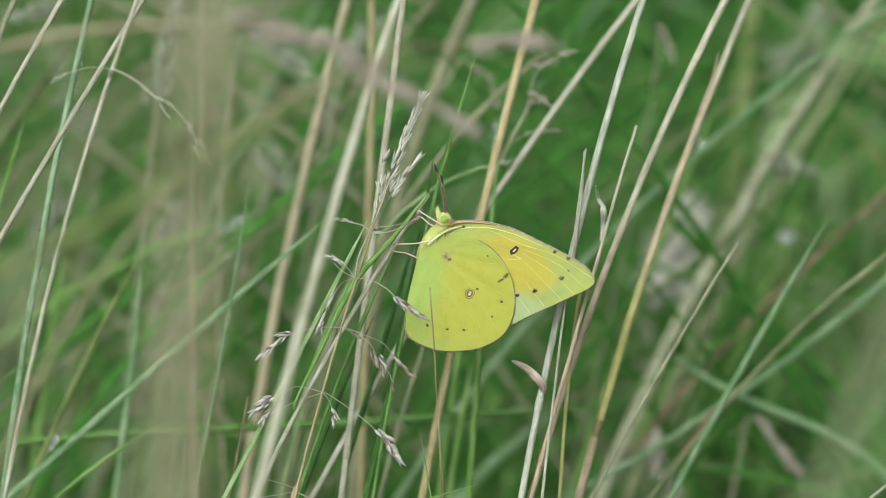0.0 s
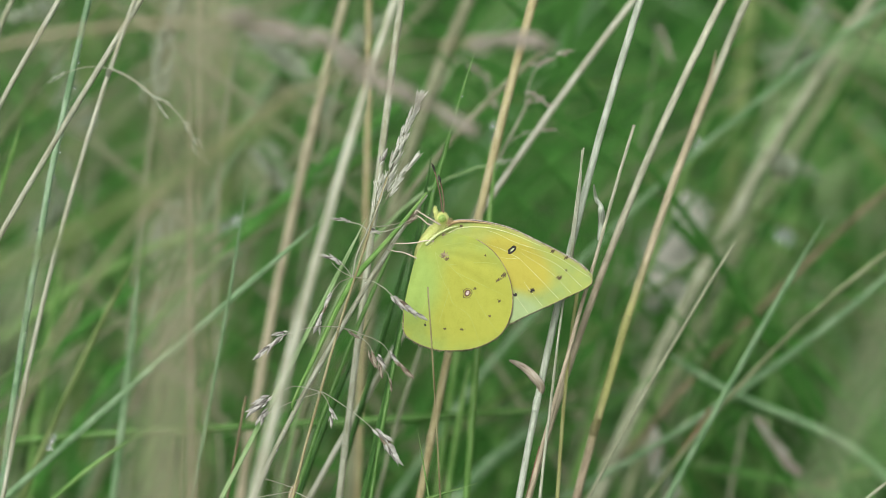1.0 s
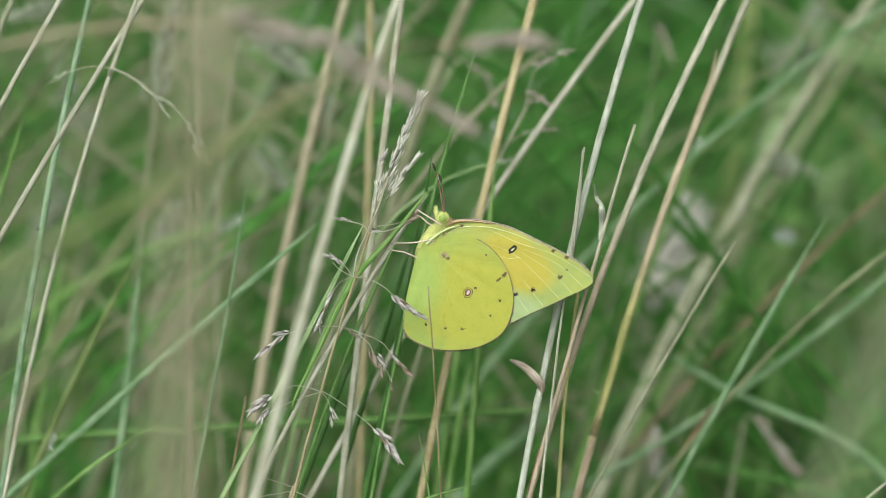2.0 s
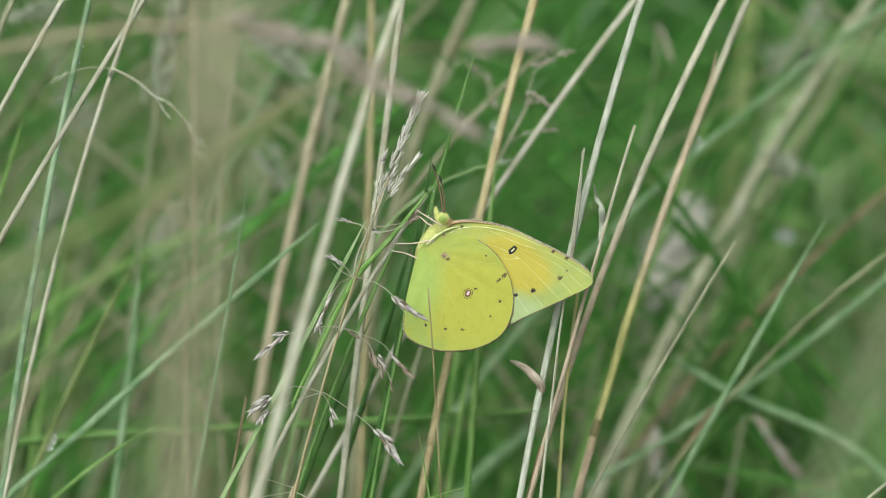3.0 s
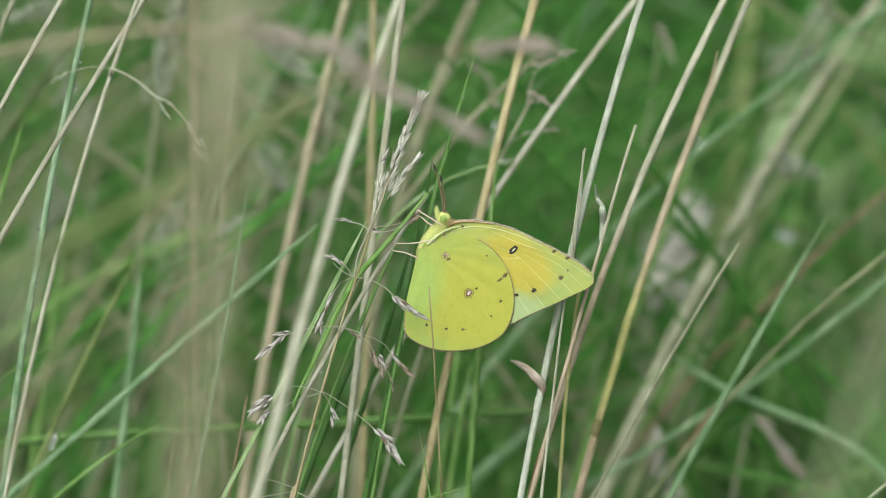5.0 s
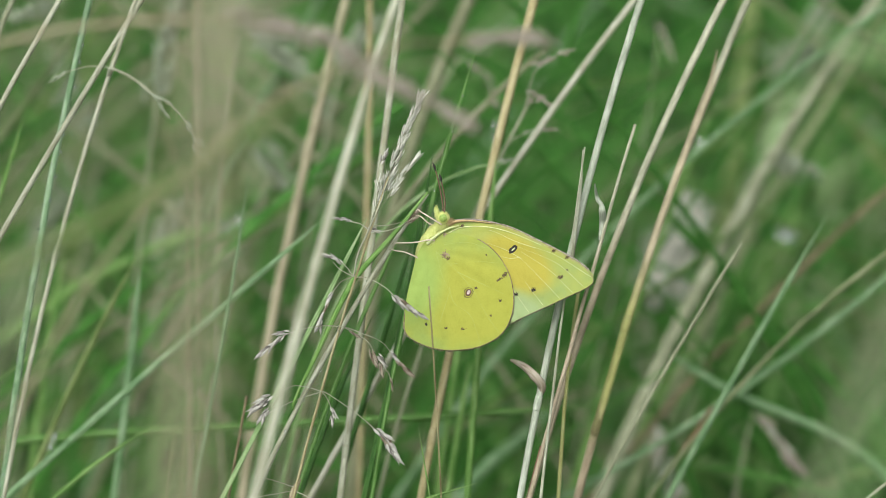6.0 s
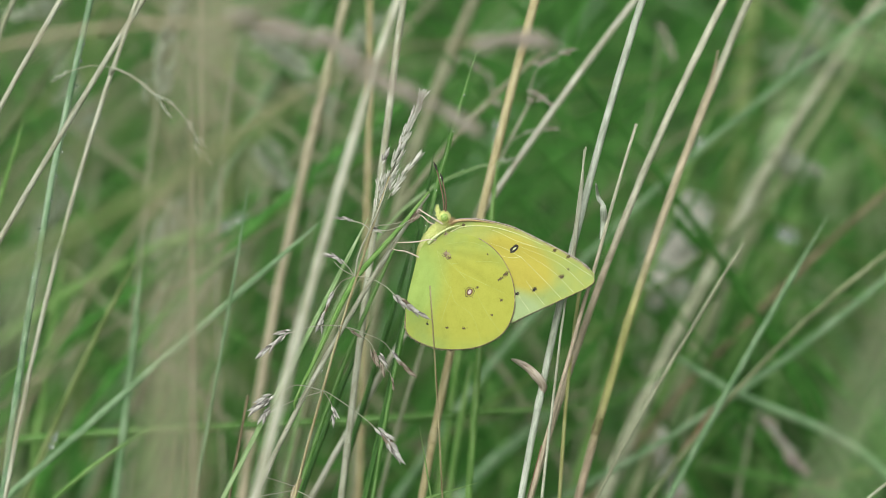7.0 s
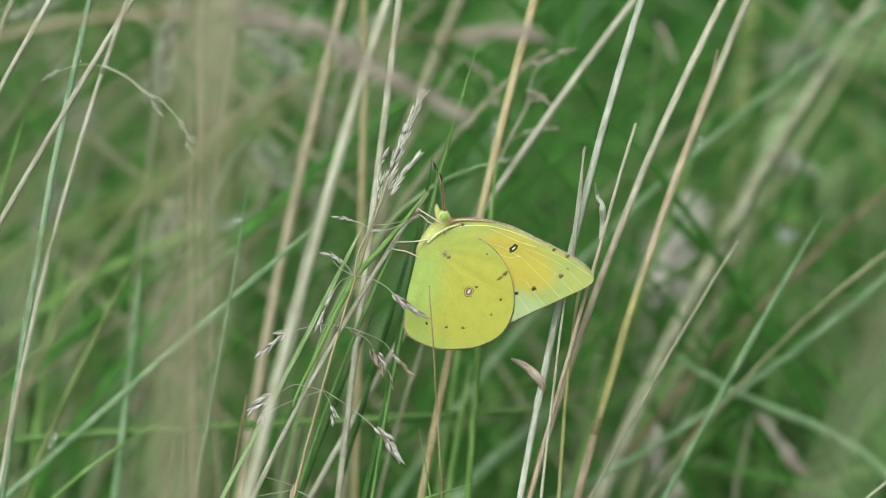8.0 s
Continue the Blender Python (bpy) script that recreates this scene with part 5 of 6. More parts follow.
d_c = blade((-0.0271, 0.1363, 0.0000), (-0.0368, 0.1254, 0.0087), (0.0080, 0.1553, 0.2246), (0.0842, 0.1753, 0.2882), 0.00196, 0.00092, GREEN, "green blade hung with dew", 0.0, 0.03)
dew(d_c, (0.0774, 0.1664, 0.2862), 0.00149)
dew(d_c, (0.0791, 0.1662, 0.2855), 0.00162)
dew(d_c, (0.0800, 0.1665, 0.2867), 0.00135)
d_d = blade((-0.0110, 0.0689, 0.0000), (-0.0098, 0.0709, 0.1306), (0.0130, 0.0839, 0.2265), (0.0564, 0.1139, 0.3282), 0.00142, 0.00059, GREEN, "green blade hung with dew", 0.0, 0.03)
dew(d_d, (0.0533, 0.1072, 0.3228), 0.0008)
dew(d_d, (0.0526, 0.1067, 0.3213), 0.0007)
d_e = blade((0.0250, 0.1776, 0.0000), (0.0270, 0.1787, 0.1178), (0.0495, 0.1920, 0.2047), (0.0947, 0.2188, 0.2947), 0.00269, 0.00138, GREEN, "green blade hung with dew", 0.0, 0.03)
dew(d_e, (0.0882, 0.2081, 0.2868), 0.0012)
dew(d_e, (0.0896, 0.2086, 0.2885), 0.0012)
dew(d_f, (-0.0738, 0.0343, 0.2827), 0.0006)
dew(d_f, (-0.0744, 0.0339, 0.2815), 0.0006)
dew(d_f, (-0.0734, 0.0345, 0.2835), 0.0005)
dew(s_main, (-0.0205, -0.0700, 0.3413), 0.0006)
dew(s_main, (-0.0209, -0.0697, 0.3422), 0.0004)
dew(s_dewy, (-0.0800, 0.0067, 0.2825), 0.00016)
dew(s_dewy, (-0.0789, 0.0069, 0.2834), 0.000245)
dew(s_dewy, (-0.0796, 0.0075, 0.2855), 0.00033)
dew(s_dewy, (-0.0783, 0.0081, 0.2876), 0.000203)
dew(s_dewy, (-0.0791, 0.0087, 0.2897), 0.000287)
dew(s_dewy, (-0.0778, 0.0093, 0.2918), 0.00016)
dew(s_dewy, (-0.0785, 0.0099, 0.2939), 0.000245)
dew(s_dewy, (-0.0774, 0.0102, 0.2947), 0.00033)
dew(s_dewy, (-0.0781, 0.0108, 0.2969), 0.000203)
dew(s_dewy, (-0.0768, 0.0114, 0.2990), 0.000287)
dew(s_dewy, (-0.0776, 0.0120, 0.3011), 0.00016)
dew(s_dewy, (-0.0763, 0.0126, 0.3032), 0.000245)
dew(s_dewy, (-0.0770, 0.0132, 0.3053), 0.00033)
dew(s_dewy, (-0.0756, 0.0138, 0.3074), 0.000203)
dew(s_dewy, (-0.0765, 0.0140, 0.3082), 0.000287)
dew(s_dewy, (-0.0752, 0.0146, 0.3103), 0.00016)
dew(s_dewy, (-0.0759, 0.0152, 0.3125), 0.000245)
dew(s_dewy, (-0.0745, 0.0159, 0.3146), 0.00033)
dew(s_dewy, (-0.0752, 0.0165, 0.3167), 0.000203)
dew(s_dewy, (-0.0738, 0.0171, 0.3188), 0.000287)
dew(s_dewy, (-0.0747, 0.0173, 0.3196), 0.00016)
dew(s_dewy, (-0.0734, 0.0179, 0.3217), 0.000245)
dew(s_dewy, (-0.0741, 0.0185, 0.3238), 0.00033)
dew(s_dewy, (-0.0726, 0.0191, 0.3259), 0.000203)
dew(s_dewy, (-0.0732, 0.0197, 0.3281), 0.000287)
dew(s_dewy, (-0.0717, 0.0203, 0.3302), 0.00016)
dew(s_dewy, (-0.0722, 0.0209, 0.3323), 0.000245)
dew(s_dewy, (-0.0710, 0.0212, 0.3331), 0.00033)
dew(s_dewy, (-0.0716, 0.0218, 0.3352), 0.000203)
dew(s_dewy, (-0.0701, 0.0224, 0.3373), 0.000287)
dew(s_dewy, (-0.0707, 0.0230, 0.3394), 0.00016)
dew(s_dewy, (-0.0691, 0.0236, 0.3416), 0.000245)
dew(s_dewy, (-0.0697, 0.0242, 0.3437), 0.00033)
dew(s_dewy, (-0.0685, 0.0244, 0.3445), 0.000203)
dew(s_dewy, (-0.0690, 0.0250, 0.3466), 0.000287)
dew(s_dewy, (-0.0675, 0.0256, 0.3487), 0.00016)
dew(s_dewy, (-0.0680, 0.0263, 0.3508), 0.000245)
dew(s_dewy, (-0.0665, 0.0269, 0.3529), 0.00033)
dew(s_dewy, (-0.0671, 0.0275, 0.3550), 0.000203)
dew(s_dewy, (-0.0657, 0.0281, 0.3572), 0.000287)
dew(s_dewy, (-0.0666, 0.0283, 0.3580), 0.00016)
dew(s_dewy, (-0.0652, 0.0289, 0.3601), 0.000245)
dew(s_dewy, (-0.0658, 0.0295, 0.3622), 0.00033)
dew(s_dewy, (-0.0644, 0.0301, 0.3643), 0.000203)
dew(perch, (-0.0322, -0.0100, 0.2908), 0.00012)
dew(perch, (-0.0307, -0.0095, 0.2925), 0.000153)
dew(perch, (-0.0289, -0.0085, 0.2959), 0.000187)
dew(perch, (-0.0277, -0.0076, 0.2992), 0.00022)
dew(perch, (-0.0262, -0.0071, 0.3009), 0.00012)
dew(perch, (-0.0244, -0.0062, 0.3042), 0.000153)
dew(perch, (-0.0231, -0.0052, 0.3075), 0.000187)
dew(perch, (-0.0215, -0.0047, 0.3092), 0.00022)
dew(perch, (-0.0196, -0.0038, 0.3126), 0.00012)
dew(perch, (-0.0183, -0.0028, 0.3159), 0.000153)
dew(perch, (-0.0159, -0.0018, 0.3192), 0.000187)
dew(perch, (-0.0150, -0.0014, 0.3209), 0.00022)
dew(perch, (-0.0135, -0.0004, 0.3243), 0.00012)
dew(perch, (-0.0105, 0.0005, 0.3276), 0.000153)
dew(reach, (-0.0034, 0.0119, 0.3309), 0.00012)
dew(reach, (-0.0026, 0.0125, 0.3330), 0.000153)
dew(reach, (-0.0016, 0.0136, 0.3370), 0.000187)
dew(reach, (-0.0008, 0.0143, 0.3391), 0.00022)
dew(reach, (0.0002, 0.0154, 0.3431), 0.00012)
dew(reach, (0.0016, 0.0165, 0.3470), 0.000153)
dew(reach, (0.0021, 0.0171, 0.3492), 0.000187)
dew(reach, (0.0035, 0.0183, 0.3531), 0.00022)
dew(reach, (0.0045, 0.0194, 0.3571), 0.00012)
# ---------------------------------------------------------------- stems close before the lens
s_front_a = culm((-0.0274, -0.3300, 0.0000), (-0.0224, -0.3346, 0.1713), (-0.0297, -0.3041, 0.3169), (-0.0177, -0.2546, 0.4727), 0.00095, 0.00070, STRAW_PINK, "tall pinkish tan straw standing apart in front")
s_front_b = culm((-0.0336, -0.1577, 0.0000), (-0.0279, -0.1709, 0.1552), (-0.0382, -0.1247, 0.2934), (-0.0335, -0.0835, 0.4372), 0.00032, 0.00032, STRAW_PINK, "thin reddish straw, nearly upright")
s_front_c = culm((-0.0295, -0.3448, 0.0000), (0.0079, -0.3545, 0.1336), (-0.0504, -0.3171, 0.3325), (-0.0092, -0.2698, 0.4727), 0.00134, 0.00071, STRAW_GREY, "tall greyish straw standing apart in front")
s_front_e = culm((-0.0263, -0.3570, 0.0000), (-0.0162, -0.3741, 0.1787), (-0.0267, -0.3473, 0.3205), (-0.0149, -0.2985, 0.4741), 0.00070, 0.00050, STRAW_PINK, "slim pinkish straw standing apart in front")
s_front_d = blade((-0.1286, -0.1756, 0.0000), (-0.1297, -0.1584, 0.5120), (-0.1594, -0.1831, 0.2948), (-0.0121, -0.1576, 0.3978), 0.00153, 0.00099, GREEN_OLIVE, "long olive blade arching in front", 0.0, 0.03)
blade((0.0056, -0.2780, 0.0000), (0.0270, -0.2430, 0.3908), (0.0308, -0.2408, 0.3574), (0.0459, -0.2316, 0.3930), 0.00100, 0.00060, STRAW_GREY, "pale dry blade close in front of the stems", 0.0, 0.05)
blade((0.0091, -0.2968, 0.0000), (0.0404, -0.2566, 0.4170), (0.0304, -0.2596, 0.3643), (0.0445, -0.2522, 0.3937), 0.00090, 0.00050, GREEN_PALE, "pale green blade close in front of the stems", 0.0, 0.05)
blade((-0.0750, -0.2756, 0.0000), (-0.0616, -0.2418, 0.3963), (-0.0474, -0.2370, 0.3704), (-0.0397, -0.2301, 0.3983), 0.00130, 0.00050, STRAW_GREY, "pale dry blade close in front of the stems", 0.0, 0.05)
blade((0.1187, -0.2375, 0.0000), (0.0630, -0.1996, 0.4386), (0.0612, -0.1972, 0.4001), (0.0388, -0.1953, 0.4108), 0.00120, 0.00060, GREEN_PALE, "pale green blade arching close in front", 0.0, 0.05)


# ---------------------------------------------------------------- the butterfly
MM = 0.001
butterfly = new("butterfly")
butterfly.matrix_world = pose(-0.00089, 0.00043, 0.33152, -16.0, 0, 0)
tagged(butterfly, "lime yellow butterfly, wings closed, clinging to a grass blade", "butterfly")


def closed(points, n):
    """A smooth closed outline through a few points of the wing plane, in millimetres."""
    p = [np.array((x, 0.0, z)) * MM for x, z in points]
    m = len(p)
    out = []
    for k in np.linspace(0, m, n, endpoint=False):
        i, t = int(k), k - int(k)
        a, b, c, d = (p[(i + j - 1) % m] for j in range(4))
        out.append(0.5 * (2 * b + (c - a) * t + (2 * a - 5 * b + 4 * c - d) * t * t + (3 * b - a - 3 * c + d) * t ** 3))
    return np.array(out)


HIND = [(-3.2, -1.6), (-4.8, -7.2), (-5.9, -13.4), (-5.3, -16.7), (-1.2, -18.8), (3.0, -19.2), (7.4, -18.5), (11.2, -16.2), (13.0, -12.2), (12.8, -7.4), (10.8, -3.1), (7.4, -0.1), (3.2, 1.2), (-0.6, 0.9)]
FORE = [(1.0, 1.5), (2.6, 3.1), (6.9, 3.2), (12.3, 2.0), (17.3, -0.3), (22.5, -2.95), (25.5, -4.9), (27.0, -6.7), (26.3, -8.1), (22.0, -10.2), (17.5, -12.25), (14.6, -13.6), (12.7, -14.5), (11.4, -14.1), (8.4, -11.0), (3.0, -3.5)]


def billow(p, depth, base):
    """How far the wing membrane stands off its plane: fluted along rays from the base, cupped to the margin."""
    dx, dz = p[0] - base[0], p[2] - base[2]
    r, a = math.hypot(dx, dz), math.atan2(dz, dx)
    return depth + 0.10 * MM * math.sin(a * 17) * min(1, r / (9 * MM)) ** 2 + 1.1 * (r * r) * (1 if depth < 0.0003 else -0.4)


def wing(name, outline, base, depth, mat, label, m=None):
    """One wing: a thin double sheet on rings drawn from its base to its margin."""
    n, rings = 120, 22
    edge = closed(outline, n)
    rough = [1 + 0.0035 * noise.noise((k * 0.9, depth * 9e3, 0)) + 0.003 * noise.noise((k * 0.23, 4, depth * 9e3)) for k in range(n)]
    b = np.array((base[0] * MM, 0, base[1] * MM))
    verts, faces = [], []
    for sheet in (0, 1):
        for j in range(rings + 1):
            s = 0.02 + 0.98 * (j / rings)
            for k in range(n):
                q = b + (edge[k] - b) * s * (rough[k] if j == rings else 1)
                verts.append((q[0], billow(q, depth, b) + sheet * 0.04 * MM, q[2]))
    half = (rings + 1) * n
    for sheet in (0, 1):
        o = sheet * half
        for j in range(rings):
            for k in range(n):
                a, c = o + j * n + k, o + j * n + (k + 1) % n
                f = (a, c, c + n, a + n)
                faces.append(f if sheet == 0 else f[::-1])
        ring = tuple(range(o, o + n))
        faces.append(ring[::-1] if sheet == 0 else ring)
    for k in range(n):
        a, c = rings * n + k, rings * n + (k + 1) % n
        faces.append((a, c, c + half, a + half))
    me = mesh_of(name, verts, faces, mat)
    me.set_sharp_from_angle(angle=radians(40))
    return piece(name, me, butterfly, label, m)


def on_wing(x, z, depth, base, lift):
    p = np.array((x * MM, 0.0, z * MM))
    return (p[0], billow(p, depth, np.array((base[0] * MM, 0, base[1] * MM))) - lift * MM, p[2])


HB, FB = (-0.8, -1.5), (1.6, 0.6)
hind = wing("hindwing", HIND, HB, -0.0002, HINDWING, "lime yellow hindwing with a silver eye spot")
fore = wing("forewing", FORE, FB, 0.0006, FOREWING, "yellow forewing with an orange flush and a black ring spot")
fore_far = wing("forewing", FORE, FB, 0.0013, FOREWING, "far forewing showing its pinkish leading edge", pose(0.0001, 0, 0.0003, 0, -0.1, 0))
hind_far = wing("hindwing", HIND, HB, 0.0019, HINDWING, "far hindwing", pose(0, 0, 0.0001, 0, 0.6, 0))


def strand(name, points, r0, r1, mat, parent, label="", n=24, sides=6):
    line = spline(points, n)
    rad = np.linspace(r0, r1, n) * MM
    v, f, uv = tube(line, rad, sides)
    return piece(name, mesh_of(name, v, f, mat, uv), parent, label)


def margin(parent, outline, a, b, depth, base, mat, r, label):
    """The fringe of hair-scales along a stretch of the wing's edge, with its knots of darker scales."""
    edge = closed(outline, 240)
    pts = edge[int(a * 240):int(b * 240)]
    bb = np.array((base[0] * MM, 0, base[1] * MM))
    line = np.array([(p[0], billow(p, depth, bb) + 0.00002, p[2]) for p in pts])
    rad = np.array([r * MM * (1 + 0.35 * noise.noise((k * 0.31, a * 10, 1)) + 0.3 * noise.noise((k * 0.9, b, 5))) for k in range(len(line))])
    v, f, uv = tube(line, rad, 6)
    return piece("fringe", mesh_of("fringe", v, f, mat, uv), parent, label)


def hairs(parent, outline, a, b, depth, base, mat, count, length, seed, label):
    """Loose hair-scales that stand out from the wing's edge, unevenly, in tufts."""
    rng = random.Random(seed)
    edge = closed(outline, 240)
    bb = np.array((base[0] * MM, 0, base[1] * MM))
    verts, faces = [], []
    for _ in range(count):
        u = (a + (b - a) * rng.random()) * 240
        i = int(u) % 239
        p = edge[i] + (edge[i + 1] - edge[i]) * (u - int(u))
        along = (edge[i + 1] - edge[i]) / np.linalg.norm(edge[i + 1] - edge[i])
        outw = np.array((along[2], 0.0, -along[0]))
        if outw @ (p - bb) < 0:
            outw = -outw
        tuft = 0.55 + 0.9 * max(0.0, noise.noise((u * 0.35, depth * 9e3, 3)) + 0.3)
        d = outw + along * rng.uniform(-0.5, 0.5) + np.array((0, rng.uniform(-0.3, 0.1), 0))
        y = billow(p, depth, bb)
        q = np.array((p[0], y + rng.uniform(-0.00008, 0.00002), p[2])) - outw * 0.06 * MM
        e = q + d * length * tuft * rng.uniform(0.5, 1.2) * MM
        s = along * rng.uniform(0.05, 0.09) * MM
        k = len(verts)
        verts += [tuple(q - s), tuple(q + s), tuple(q + np.array((0, 0.03 * MM, 0))), tuple(e)]
        faces += [(k, k + 1, k + 3), (k + 1, k + 2, k + 3), (k + 2, k, k + 3)]
    return piece("fringe", mesh_of("fringe", verts, faces, mat), parent, label)


margin(hind, HIND, 0.13, 0.80, -0.0002, HB, FRINGE, 0.075, "pinkish brown fringe")
margin(fore, FORE, 0.40, 0.75, 0.0006, FB, FRINGE, 0.06, "pinkish brown fringe")
hairs(hind, HIND, 0.16, 0.60, -0.0002, HB, FRINGE_HAIR, 560, 0.42, 61, "ragged brown hair-scales")
hairs(fore, FORE, 0.48, 0.75, 0.0006, FB, FRINGE_HAIR, 240, 0.32, 62, "ragged brown hair-scales")
margin(fore, FORE, 0.07, 0.40, 0.0006, FB, COSTA, 0.065, "tawny leading edge")
margin(fore_far, FORE, 0.07, 0.40, 0.0013, FB, COSTA_GREY, 0.13, "greyish pink leading edge")

# veins: pale ridges that run out to the margin
FV = [[(13.0, -3.6), (15.4, -7.6), (18.3, -11.4)], [(14.2, -3.0), (17.6, -6.4), (21.2, -10.2)], [(14.4, -2.0), (19.6, -5.4), (23.4, -9.2)], [(14.0, -1.2), (20.6, -4.0), (25.2, -8.0)],
      [(13.2, -0.4), (20.0, -2.4), (26.6, -6.4)], [(12.2, -6.8), (13.7, -9.6), (15.8, -12.6)], [(4.2, 1.9), (9.0, 1.7), (13.4, -0.2), (17.0, -1.4)], [(8.5, -0.5), (11.5, -1.6), (14.4, -3.2)],
      [(10.6, -2.8), (12.6, -3.2), (14.2, -3.0)]]
for pts in FV:
    strand("vein", [on_wing(x, z, 0.0006, FB, 0.0) for x, z in pts], 0.010, 0.042, VEIN, fore)
strand("vein", [on_wing(x, z, 0.0006, FB, 0.02) for x, z in [(1.2, 0.9), (4.0, 2.2), (8.5, 2.3), (13.0, 1.2), (18.0, -0.9)]], 0.11, 0.04, VEIN, fore, "strong pale vein under the leading edge")
HV = [[(-0.4, -2.0), (3.4, -5.6), (6.0, -8.6)], [(3.4, -5.6), (8.0, -7.8), (11.4, -9.4)], [(2.2, -4.2), (7.0, -3.8), (10.4, -4.0)], [(1.9, -8.2), (2.8, -11.0), (5.6, -13.2), (7.4, -18.0)], [(-0.4, -2.0), (0.6, -6.0), (2.0, -9.0)],
      [(6.0, -8.6), (8.4, -13.0), (10.6, -16.2)], [(-1.4, -9.4), (-3.0, -12.6), (-5.8, -14.2)], [(2.0, -9.0), (0.4, -14.0), (-0.6, -18.4)], [(1.0, -0.8), (5.0, -0.4), (8.4, -1.4)]]
for pts in HV:
    strand("vein", [on_wing(x, z, -0.0002, HB, 0.0) for x, z in pts], 0.030, 0.018, VEIN_FAINT, hind)


def spot(parent, x, z, rx, rz, turn, depth, base, mat, lift, ragged=0.0, label=""):
    """A patch of dark scales: a thin raised disc with a ragged rim."""
    n = 20
    ca, sa = math.cos(turn), math.sin(turn)
    ring = []
    for k in range(n):
        a = 2 * math.pi * k / n
        w = 1 + ragged * noise.noise((x * 3 + math.cos(a) * 1.6, z * 3 + math.sin(a) * 1.6, 2.2)) * 1.8
        u, v = rx * math.cos(a) * w, rz * math.sin(a) * w
        ring.append((x + u * ca - v * sa, z + u * sa + v * ca))
    verts = [on_wing(px, pz, depth, base, lift) for px, pz in ring] + [on_wing(px, pz, depth, base, -0.01) for px, pz in ring]
    faces = [tuple(range(n))] + [(k, k + n, (k + 1) % n + n, (k + 1) % n) for k in range(n)]
    return piece("spot", mesh_of("spot", verts, faces, mat, smooth=False), parent, label)


def dust(parent, x, z, rx, rz, turn, depth, base, mat, count, lift, seed, label=""):
    """A soft spot: many single dark scales strewn densely in the middle and thinly at the rim."""
    rng = random.Random(seed)
    ca, sa = math.cos(turn), math.sin(turn)
    verts, faces = [], []
    for _ in range(int(count * 1.3)):
        u, v = rng.gauss(0, 0.38) * rx, rng.gauss(0, 0.38) * rz
        px, pz = x + u * ca - v * sa, z + u * sa + v * ca
        s, a0 = rng.uniform(0.035, 0.075), rng.uniform(0, 6)
        k = len(verts)
        for i in range(5):
            a = a0 + i * 1.2566
            verts.append(on_wing(px + s * math.cos(a), pz + s * 1.4 * math.sin(a), depth, base, lift + rng.uniform(0, 0.02)))
        faces.append(tuple(range(k, k + 5)))
    return piece("spot", mesh_of("spot", verts, faces, mat, smooth=False), parent, label)


H, G = (-0.0002, HB), (0.0006, FB)
spot(hind, 5.25, -9.15, 0.80, 0.98, -0.5, *H, UMBER, 0.03, 0.15, "brown outer ring")
spot(hind, 5.25, -9.15, 0.68, 0.86, -0.5, *H, HINDWING, 0.045, 0.1)
spot(hind, 5.25, -9.15, 0.52, 0.68, -0.5, *H, MAROON, 0.06, 0.1, "maroon ring")
spot(hind, 5.28, -9.12, 0.26, 0.42, -0.5, *H, SILVER, 0.075, 0.1, "silver pupil")
dust(hind, 5.25, -9.15, 1.0, 1.15, -0.5, *H, UMBER, 30, 0.02, 1)
dust(hind, 6.6, -8.4, 0.35, 0.25, 0.4, *H, UMBER, 22, 0.02, 2)
dust(hind, -2.1, -14.7, 0.22, 0.28, 0, *H, BLACK, 40, 0.02, 3, "black dot")
for n, (x, z, a, c) in enumerate(((1.3, -15.4, 0.36, 0.2), (4.3, -15.5, 0.45, 0.26), (10.8, -10.6, 0.3, 0.3), (9.2, -13.2, 0.22, 0.2), (8.4, -2.6, 0.12, 0.12))):
    dust(hind, x, z, a, c, 0.1, *H, UMBER, 34, 0.02, 10 + n)
dust(hind, 11.6, -6.1, 0.75, 0.45, 0.9, *H, UMBER, 95, 0.02, 20, "ragged brown smudge")
dust(hind, 10.6, -6.9, 0.8, 0.25, 0.6, *H, UMBER, 50, 0.02, 21)
dust(hind, 1.2, -2.6, 0.8, 0.75, 0.5, *H, FRINGE, 130, 0.02, 22, "brown smudge at the wing base")
dust(hind, 1.7, -3.2, 0.4, 0.3, 0.3, *H, UMBER, 40, 0.03, 23)
spot(fore, 13.1, -1.6, 0.95, 0.50, 0.75, *G, BLACK, 0.10, 0.15, "black ring spot")
spot(fore, 13.1, -1.6, 0.44, 0.15, 0.75, *G, RING_PALE, 0.13, 0.1, "pale green centre")
for n, (x, z, r) in enumerate(((13.55, -9.45, 0.40), (16.6, -8.65, 0.5), (21.3, -6.5, 0.5), (22.5, -3.0, 0.42), (20.2, -1.9, 0.36), (22.5, -5.2, 0.16), (4.2, 2.5, 0.3))):
    dust(fore, x, z, r * 1.15, r * 0.8, 0.3, *G, BLACK if n < 2 else UMBER, 70, 0.08, 40 + n)


def ellipsoid(name, at, size, turn, mat, parent, label="", rough=0.05, seg=20):
    bm = bmesh.new()
    bmesh.ops.create_uvsphere(bm, u_segments=seg, v_segments=seg // 2 + 2, radius=1.0)
    rot = Euler([radians(a) for a in turn]).to_matrix()
    for v in bm.verts:
        k = 1 + rough * noise.noise(v.co * 3.1 + Vector(at))
        v.co = rot @ Vector((v.co.x * size[0] * k, v.co.y * size[1] * k, v.co.z * size[2] * k)) * MM + Vector(at) * MM
    return part(name, bm, mat, parent, label)


